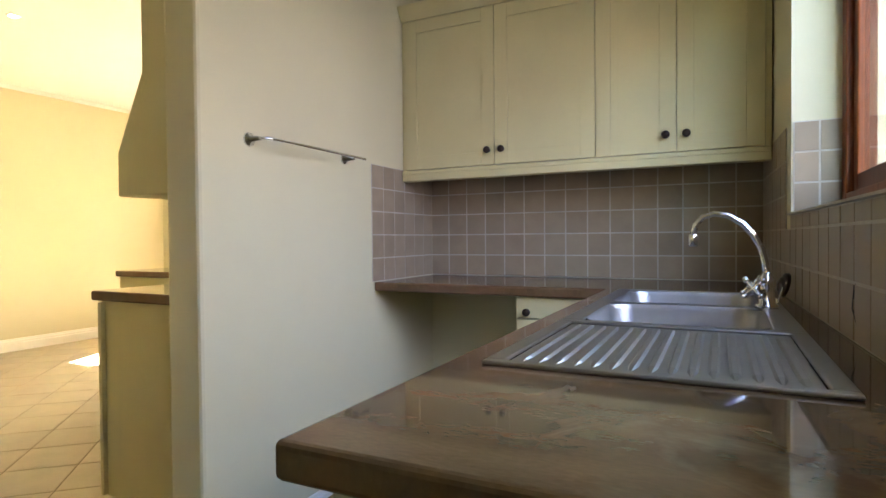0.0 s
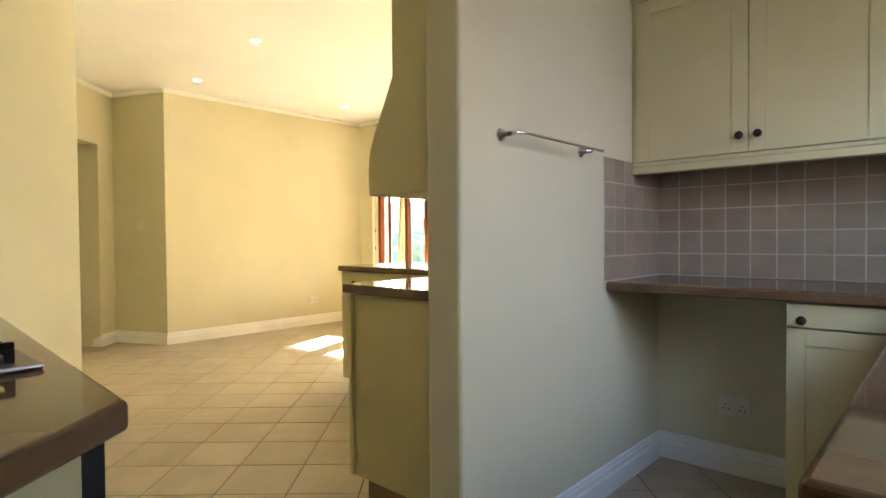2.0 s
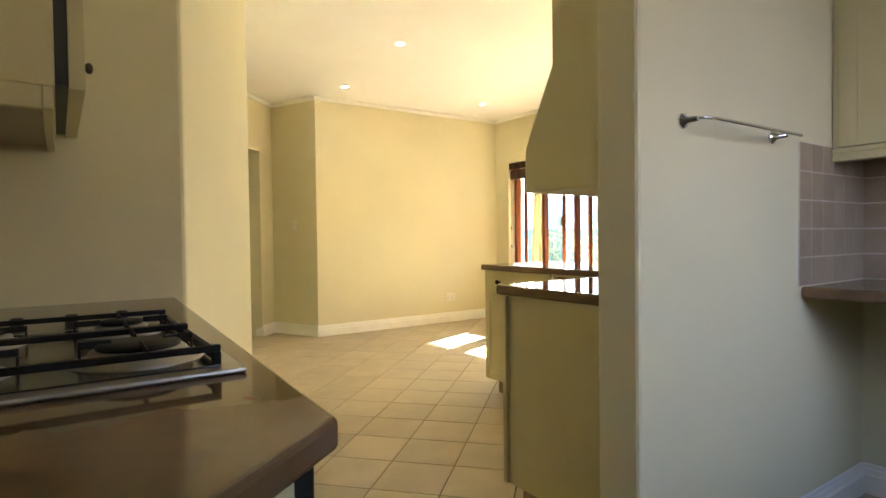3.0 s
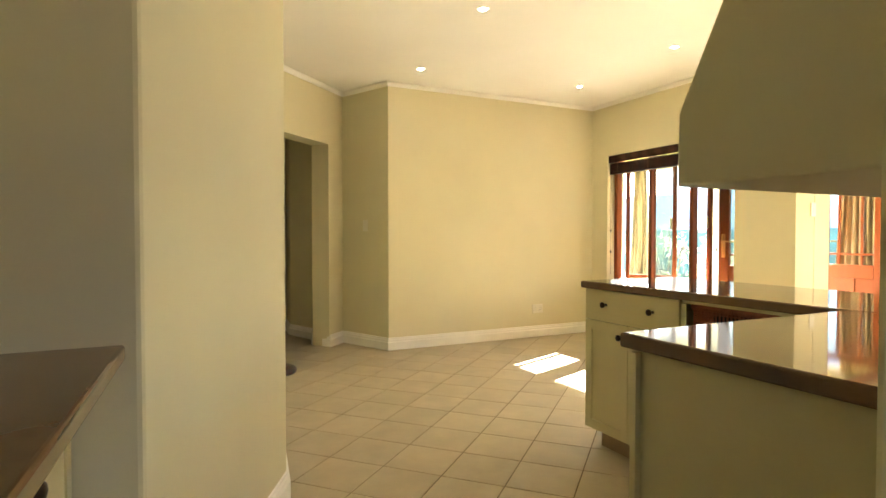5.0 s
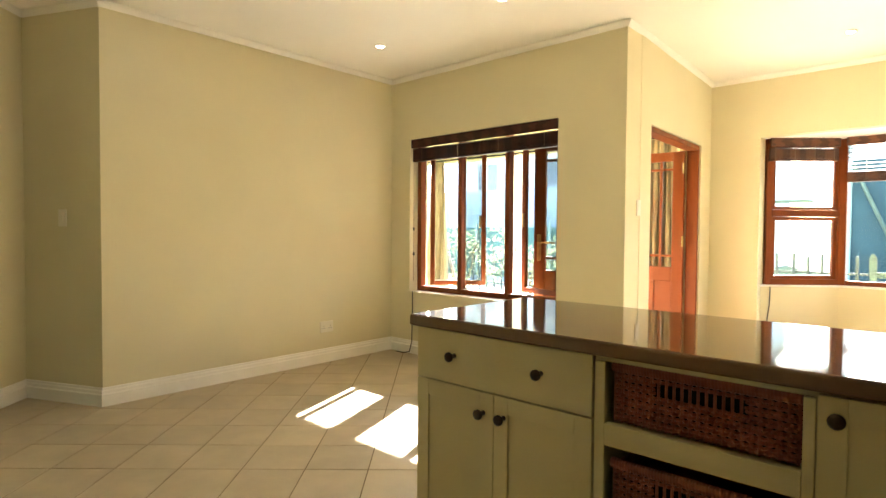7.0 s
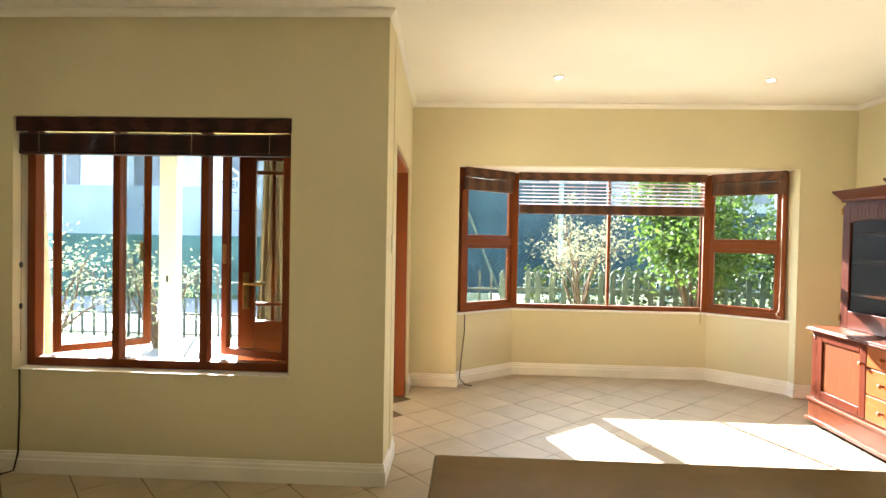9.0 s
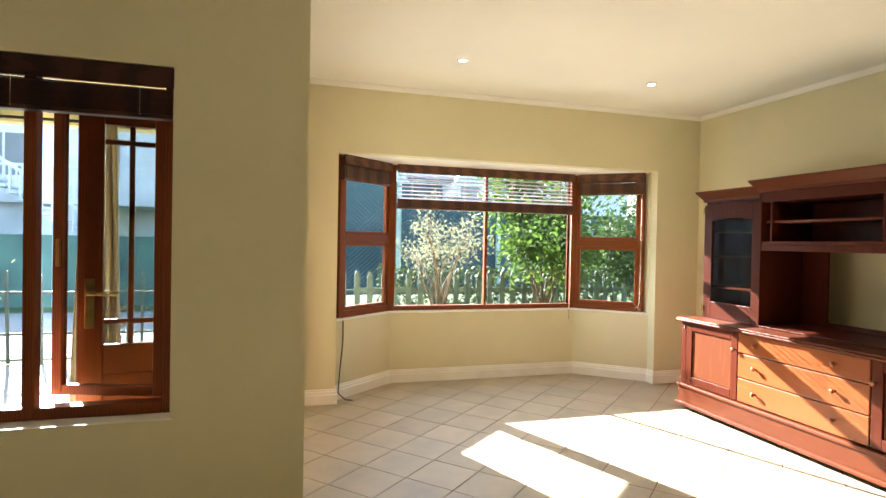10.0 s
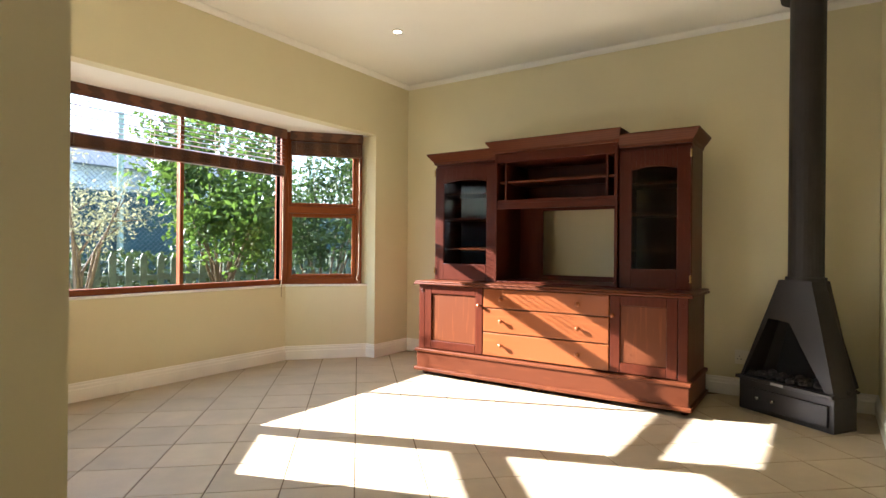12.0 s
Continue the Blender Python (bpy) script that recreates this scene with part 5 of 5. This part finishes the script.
def curtain(x, w_top, w_low, folds, seed):
    """A gathered cloth that hangs from the rod in folds."""
    rs = random.Random(seed)
    n, rows = folds * 8, 14
    ob = thing("curtain", (x, 6.76, 0.0), "gathered beige cloth curtain on the veranda rod", "curtain", "veranda curtains")
    bm = bmesh.new()
    ph = [rs.uniform(-0.5, 0.5) for _ in range(folds + 1)]
    grid = []
    for r in range(rows + 1):
        s = r / rows
        z = 2.17 - 2.13 * s
        w = w_top + (w_low - w_top) * (s ** 0.7)
        grid.append([bm.verts.new((x + w * (k / n - 0.5) + 0.01 * math.sin(5 * s + k), 6.755 + (0.02 + 0.025 * s) * math.sin(2 * math.pi * folds * k / n + ph[k * folds // n] * s), z)) for k in range(n + 1)])
    for a, b in zip(grid, grid[1:]):
        for k in range(n):
            bm.faces.new((a[k], a[k + 1], b[k + 1], b[k]))
    g = Geo()
    g.bm.free()
    g.bm = bm
    c = part(ob, "cloth", g, CURTAIN, smooth=True)
    c.modifiers.new("thickness", "SOLIDIFY").thickness = 0.004


curtain(-7.02, 0.26, 0.42, 6, 1)
curtain(-4.62, 0.22, 0.34, 5, 2)
curtain(-3.84, 0.42, 0.6, 8, 3)

# ---- garden and distance ----
G = -0.2
ground_geo = Geo()
ground_geo.face([(-900, -900, G), (900, -900, G), (900, 900, G), (-900, 900, G)])
structure("pavement", Geo().box(-24, 7.11, G - 0.2, -3.55, 9.7, G + 0.02).box(-24, 10.15, G - 0.2, -2.0, 14.8, G + 0.02), CONCRETE, "pale sunlit concrete paving beside the lawn", "paving")
structure("ground", ground_geo, LAWN, "mown garden lawn", "ground")


def leaves(rs, count, spot, size, up=0.3):
    """Many small folded leaves at places that spot() gives."""
    g = Geo()
    for _ in range(count):
        c = spot()
        d = Vector((rs.gauss(0, 1), rs.gauss(0, 1), rs.gauss(up, 0.7))).normalized()
        s = d.orthogonal().normalized()
        s.rotate(Matrix.Rotation(rs.uniform(0, 6.28), 3, d))
        l = size * rs.uniform(0.6, 1.35)
        n = d.cross(s)
        a, b = c - d * l, c + d * l
        m1, m2 = c + s * l * 0.45 + n * l * 0.12, c - s * l * 0.45 + n * l * 0.12
        va, vb, v1, v2 = (g.bm.verts.new(p) for p in (a, b, m1, m2))
        g.bm.faces.new((va, v1, vb))
        g.bm.faces.new((va, vb, v2))
    return g


def tree(x, y, trunk, crown, radius, count, size, leaf, label, seed, spread=0.75):
    """A small tree: a forked trunk, limbs and clumps of leaves at their ends."""
    rs = random.Random(seed)
    ob = thing("garden_tree", (x, y, G), label, "tree", "garden trees")
    g = Geo()
    tips = []
    for k in range(9):
        a = 2 * math.pi * k / 9 + rs.uniform(-0.3, 0.3)
        reach, top = radius * rs.uniform(0.35, 0.95), trunk + (crown - trunk) * rs.uniform(0.25, 0.97)
        q = Vector((x + reach * math.cos(a), y + reach * math.sin(a), G + top))
        base = Vector((x + rs.uniform(-0.04, 0.04), y + rs.uniform(-0.04, 0.04), G + trunk * rs.uniform(0.2, 0.7)))
        mid = base.lerp(q, 0.5) + Vector((rs.uniform(-0.1, 0.1), rs.uniform(-0.1, 0.1), 0.1))
        g.tube([base, mid, q], 0.024, 6, 0.006)
        tips += [q, mid.lerp(q, 0.5), mid.lerp(q, 0.75) + Vector((rs.gauss(0, 0.12), rs.gauss(0, 0.12), rs.gauss(0.05, 0.1)))]
        for _ in range(2):
            e = q + Vector((rs.gauss(0, 0.22), rs.gauss(0, 0.22), rs.gauss(0.05, 0.2))) * radius
            g.tube([mid.lerp(q, 0.6), e], 0.008, 5, 0.003)
            tips.append(e)
    g.tube([(x, y, G), (x + 0.02, y, G + trunk * 0.4), (x - 0.01, y + 0.02, G + trunk * 0.75)], 0.05, 8, 0.03)
    part(ob, "trunk", g, BARK, smooth=True)

    def spot():
        c = rs.choice(tips)
        return c + Vector((rs.gauss(0, 1), rs.gauss(0, 1), rs.gauss(0, 0.8))) * radius * 0.24 * spread

    tagged(part(ob, "foliage", leaves(rs, count, spot, size), leaf), kind="stuff")


tree(0.2, 9.15, 1.0, 2.55, 0.9, 7500, 0.046, LEAF, "leafy bright green garden tree with a forked trunk", 11)
tree(-1.25, 9.25, 1.05, 1.95, 0.55, 2300, 0.021, BLOOM, "pale cream flowering garden shrub", 12)
tree(2.05, 9.3, 0.6, 2.6, 0.95, 6500, 0.045, LEAFD, "dark green garden tree", 13)
tree(-7.05, 9.0, 0.3, 1.3, 0.75, 900, 0.03, PALELEAF, "low pale green garden bush", 14)
tree(-8.2, 8.6, 0.3, 1.4, 0.9, 1300, 0.03, PALELEAF, "low pale green garden bush", 15)
tree(-5.1, 8.9, 0.4, 1.15, 0.3, 120, 0.022, LEAFH, "thin young garden bush", 16)

# picket fence
fence = thing("picket_fence", (-1, 9.9, G), "weathered green picket fence with wire netting", "fence")
for z in (0.12, 0.62):
    part(fence, "rail", Geo().box(-2.3, 9.93, z, 7, 9.97, z + 0.07), FENCEG, 0.004)
    part(fence, "rail", Geo().box(-10, 9.93, z + 0.02, -2.31, 9.95, z + 0.05), IRONRAIL, 0.003)
me = Geo().ring([[(-0.04, -0.01, 0), (0.04, -0.01, 0), (0.04, 0.01, 0), (-0.04, 0.01, 0)], [(-0.04, -0.01, 1.08), (0.04, -0.01, 1.08), (0.04, 0.01, 1.08), (-0.04, 0.01, 1.08)], [(-0.012, -0.01, 1.14), (0.012, -0.01, 1.14), (0.012, 0.01, 1.14), (-0.012, 0.01, 1.14)]]).data("picket", FENCEG)
rs = random.Random(5)
thin = Geo().box(-0.017, -0.01, 0, 0.017, 0.01, 1.1).data("picket", IRONRAIL)
for k in range(94):
    p = new("picket", thin if k < 43 else me)
    p.parent = fence
    p.matrix_parent_inverse = fence.matrix_world.inverted()
    p.matrix_basis = pose(-10 + 0.18 * k + rs.uniform(-0.01, 0.01), 9.915, G + rs.uniform(-0.03, 0.02), 0, rs.uniform(-1.5, 1.5), 0)
g = Geo()
for k in range(12):
    g.box(-3.4, 9.895, G + 0.08 + 0.055 * k, 3.6, 9.898, G + 0.084 + 0.055 * k)
for k in range(128):
    g.box(-3.4 + 0.055 * k, 9.893, G + 0.05, -3.396 + 0.055 * k, 9.8945, G + 0.72)
tagged(part(fence, "wire_netting", g, WIRE), kind="stuff")

# hedge
rs = random.Random(6)
hedge = tagged(new("hedge", leaves(rs, 10000, lambda: Vector((rs.uniform(-1.9, 6.5), 10.35 + rs.gauss(0, 0.16), G + rs.uniform(0.04, 1.12) + abs(rs.gauss(0, 0.05)))), 0.045).data("hedge", LEAFH)), "clipped green garden hedge behind the fence", "hedge", kind="stuff")

# court fence with shade cloth
court = thing("court_fence", (1, 15, G), "high court fence hung with teal shade cloth", "fence")
part(court, "shade_cloth", Geo().box(-3.2, 15.0, G + 0.3, 0.45, 15.02, 2.75).box(0.45, 15.0, G + 0.3, 9.5, 15.02, 2.12), NET)
for k in range(6):
    x = -3.12 + k * 2.5
    part(court, "post", Geo().turned((x, 14.93, G), (0, 0, 1), [(0, 0.06), (3.9, 0.06)], 10), POSTM)
part(court, "brace", Geo().tube([(-1.9, 14.9, G), (-3.05, 14.9, 2.6)], 0.035, 8), FENCEG)
g = Geo()
for k in range(160):
    x = -3.2 + k * 0.11 - 3.3
    for s in (0, 1):
        xa, xb = (x, x + 3.3) if s else (x + 3.3, x)
        za, zb = G + 0.3, 3.15
        lo, hi = -3.2, 9.5
        if min(xa, xb) < lo or max(xa, xb) > hi:
            continue
        g.tube([(xa, 14.96 + 0.012 * s, za), (xb, 14.96 + 0.012 * s, zb)], 0.005, 3)
tagged(part(court, "diamond_wire", g, WIRE), kind="stuff")
low_fence = thing("low_court_fence", (-10, 16, G), "low court fence with green shade cloth", "fence")
part(low_fence, "shade_cloth", Geo().box(-20, 16.0, G, -4.8, 16.03, 1.35), NETG)
for k in range(6):
    part(low_fence, "post", Geo().turned((-19.5 + 2.9 * k, 15.95, G), (0, 0, 1), [(0, 0.05), (1.75, 0.05)], 8), POSTM)
# Added wall that blocks sky and reflects pinkish light into the kitchen window.
structure("wall_boundary", Geo().box(2.5, -3.5, G, 2.7, 7.5, 2.5), SHADEWALL, "dusty pink wall added to shape the light at the kitchen window", "wall")

# neighbouring houses
house = thing("neighbour_house", (-13, 23, G), "white neighbouring house with a raised deck and outside stairs", "house")
part(house, "wall", Geo().box(-22, 24, G, -7.0, 30, 5.6), RENDERW)
part(house, "roof", Geo().ring([[(-22.5, 23.4, 5.6), (-6.5, 23.4, 5.6), (-6.5, 30.6, 5.6), (-22.5, 30.6, 5.6)], [(-19.5, 27, 7.6), (-9.5, 27, 7.6), (-9.5, 27.1, 7.6), (-19.5, 27.1, 7.6)]]), ROOFT)
for x in (-19.5, -16.0, -12.0, -9.2):
    part(house, "window", Geo().box(x - 0.6, 23.96, 3.3, x + 0.6, 24.01, 4.7), ROOFT)
    part(house, "window_frame", Geo().box(x - 0.68, 23.93, 3.2, x + 0.68, 23.957, 3.3).box(x - 0.68, 23.93, 4.7, x + 0.68, 23.957, 4.8).box(x - 0.03, 23.93, 3.3, x + 0.03, 23.957, 4.7), WHITEP)
part(house, "deck", Geo().box(-11.6, 21.8, 2.3, -5.0, 24, 2.5).box(-11.4, 22.2, G, -8.2, 23.9, 2.3), RENDERW)
g = Geo()
for k in range(44):
    g.box(-11.6 + k * 0.15, 21.8, 2.5, -11.56 + k * 0.15, 21.84, 3.4)
g.box(-11.6, 21.78, 3.4, -5.0, 21.86, 3.48)
tagged(part(house, "deck_railing", g, WHITEP), kind="stuff")
g, g2 = Geo(), Geo()
for k in range(13):
    x, z = -11.7 + k * 0.26, 3.3 - k * 0.19
    g.box(x, 20.6, z - 0.05, x + 0.3, 21.7, z)
    g2.box(x + 0.1, 20.6, z, x + 0.14, 20.64, z + 0.85)
g2.solid([(-11.7, 20.58, 4.1), (-11.7, 20.66, 4.1), (-8.4, 20.66, 1.72), (-8.4, 20.58, 1.72)], [(-11.7, 20.58, 4.2), (-11.7, 20.66, 4.2), (-8.4, 20.66, 1.82), (-8.4, 20.58, 1.82)])
part(house, "stairs", g, RENDERW)
part(house, "stair_railing", g2, WHITEP)
gwall = tagged(new("garden_wall", Geo().box(-26, 19.0, G, -11.2, 19.2, 2.9).data("garden_wall", GREYWALL)), "grey-blue rendered boundary wall", "wall")
cottage = thing("far_cottage", (5, 30, G), "pale grey cottage with gabled roofs beyond the court", "house")
part(cottage, "wall", Geo().box(-1, 30, G, 16, 36, 4.6), RENDERW)
part(cottage, "roof", Geo().ring([[(-1.5, 29.4, 4.55), (16.5, 29.4, 4.55), (16.5, 36.6, 4.55), (-1.5, 36.6, 4.55)], [(0.5, 33, 5.9), (14.5, 33, 5.9), (14.5, 33.1, 5.9), (0.5, 33.1, 5.9)]]), ROOFT)
for x in (2.0, 6.0, 11.0):
    part(cottage, "gable", Geo().solid([(x - 1.4, 28.9, 3.6), (x + 1.4, 28.9, 3.6), (x, 28.9, 5.4)], [(x - 1.4, 30.5, 3.6), (x + 1.4, 30.5, 3.6), (x, 30.5, 5.4)]), WHITEP)
    part(cottage, "window", Geo().box(x - 0.5, 28.86, 3.3, x + 0.5, 28.895, 4.2), ROOFT)

# ---- wall tiles ----


def tile_mesh(name, w, h, t, material, edge=0.0015):
    g = Geo()
    g.ring([[(-w / 2 + i, -h / 2 + i, z), (w / 2 - i, -h / 2 + i, z), (w / 2 - i, h / 2 - i, z), (-w / 2 + i, h / 2 - i, z)] for z, i in ((0.0, 0.0), (t - edge, 0.0), (t, edge))])
    return g.data(name, material)


def tiled(parent_name, origin, u, v, nu, nv, w, h, label, skip=lambda i, j: False):
    """Tiles on a plaster bed: origin is the lower corner, u and v the directions along the rows and up."""
    o, u, v = Vector(origin), Vector(u), Vector(v)
    n = u.cross(v)
    bed = tagged(new(parent_name), label, "wall tiles", kind="structure")
    rot = Matrix((u, v, n)).transposed().to_4x4()
    g = Geo()
    for i in range(nu):
        for j in range(nv):
            if skip(i, j):
                continue
            p = o + u * w * i + v * h * j
            g.solid([p + n * 0.0004, p + u * w + n * 0.0004, p + u * w + v * h + n * 0.0004, p + v * h + n * 0.0004], [p + n * 0.004, p + u * w + n * 0.004, p + u * w + v * h + n * 0.004, p + v * h + n * 0.004])
    part(bed, "grout", g, SGROUT)
    me = tile_mesh("tile", w - 0.006, h - 0.006, 0.0052, SPLASH, 0.0005)
    rs = random.Random(nu * 7 + nv)
    for i in range(nu):
        for j in range(nv):
            if skip(i, j):
                continue
            t = new("tile", me)
            t.parent = bed
            c = o + u * w * (i + 0.5) + v * h * (j + 0.5) + n * rs.uniform(0.0, 0.0008)
            t.matrix_basis = Matrix.Translation(c) @ rot @ pose(0, 0, 0, rs.uniform(-0.25, 0.25), rs.uniform(-0.25, 0.25), 90 * rs.randrange(4) if abs(w - h) < 1e-6 else 0)


TW = 0.1045
tiled("wall_tiles_back", (-0.677, KIT_Y, TOP + 0.001), (1, 0, 0), (0, 0, 1), 15, 5, (0.871 + 0.677) / 15, TW, "taupe glazed wall tiles behind the back counter", lambda i, j: False)
tiled("wall_tiles_side", (-0.677, 1.872, TOP + 0.001), (0, 1, 0), (0, 0, 1), 6, 5, (KIT_Y - 0.009 - 1.872) / 6, TW, "taupe glazed wall tiles at the counter end")
NY = 23
WU = (0.0348, -0.9994, 0)
tiled("wall_tiles_window", (0.8715, KIT_Y - 0.009, TOP + 0.001), WU, (0, 0, 1), NY, 5, TW, TW, "taupe glazed wall tiles under the kitchen window", lambda i, j: 0.35 < KIT_Y - TW * (i + 0.5) < 1.80 and j >= 2)
# slim tiles that end under the sill and line the window reveal
tiled("wall_tiles_sill", (0.8715 + 0.0348 * TW * 7, KIT_Y - 0.009 - TW * 7, TOP + 0.001 + TW * 2), WU, (0, 0, 1), 13, 1, TW, 1.15 - (TOP + 0.001 + TW * 2) - 0.001, "slim taupe wall tiles under the sill")
tiled("wall_tiles_reveal", (0.901, 1.7395, 1.156), (1, 0, 0), (0, 0, 1), 2, 3, 0.066, 0.09, "taupe glazed tiles in the window reveal")
structure("trim_kitchen_sill", Geo().prism([(0.929, 0.452), (1.02, 0.452), (1.02, 1.7385), (0.884, 1.7385)], 1.1505, 1.1555), SGROUT, "pale tiled kitchen window sill edge", "sill")
tiled("wall_tiles_hob", (0.0, HOB_Y, TOP + 0.001), (-1, 0, 0), (0, 0, 1), 18, 5, 0.10255, TW, "taupe glazed wall tiles behind the hob")

# ---- floor tiles ----
PITCH, ANG, PU, PV = 0.311, radians(42.75), 0.0447, 0.0022
fu, fv = Vector((math.cos(ANG), math.sin(ANG))), Vector((-math.sin(ANG), math.cos(ANG)))
me = tile_mesh("floor_tile", PITCH - 0.0058, PITCH - 0.0058, 0.0068, TILE, 0.0003)


def on_floor(c):
    x, y = c
    if y > 4.75 and x < -3.45:
        return False
    if y > 2.66 and y < 2.85 and x > -0.7:
        return False
    if x < -1.7 and y < 0.5 - (x + 2.9) * (0.45 if x > -2.9 else 0.12) - 0.35:
        return x < -5.2 and y > -0.2
    if x > 0.84 and y > 2.9:
        return False
    return -7.4 < x < 0.95 and -0.75 < y < 7.5 and not (x < -5.9 and y > 2.0)


cells = []
for i in range(-60, 60):
    for j in range(-60, 60):
        c = fu * (PU + PITCH * (i + 0.5)) + fv * (PV + PITCH * (j + 0.5))
        if on_floor(c):
            cells.append(c)
near = lambda c: min((c - Vector(p)).length for p in ((-1.6, 1.2), (-3.2, 2.0), (-4.0, 2.9), (-2.2, 4.2), (-1.5, 5.2), (-4.4, 2.4)))
cells.sort(key=near)
floor_ob = bpy.data.objects["floor"]
rs = random.Random(4)
for c in cells[:300]:
    t = new("floor_tile", me)
    t.parent = floor_ob
    t.matrix_basis = Matrix.Translation((c.x, c.y, -0.0066 + rs.uniform(0, 0.0006))) @ pose(0, 0, 0, 0, 0, math.degrees(ANG) + 90 * rs.randrange(4))
g = Geo()
h = (PITCH - 0.0058) / 2
for c in cells[300:]:
    q = [c + fu * a * h + fv * b * h for a, b in ((-1, -1), (1, -1), (1, 1), (-1, 1))]
    g.solid([(p.x, p.y, -0.0066) for p in q], [(p.x, p.y, 0.0) for p in q])
far_tiles = new("far_floor_tile", g.data("far_floor_tile", TILE))
far_tiles.parent = floor_ob
tagged(far_tiles, kind="stuff")
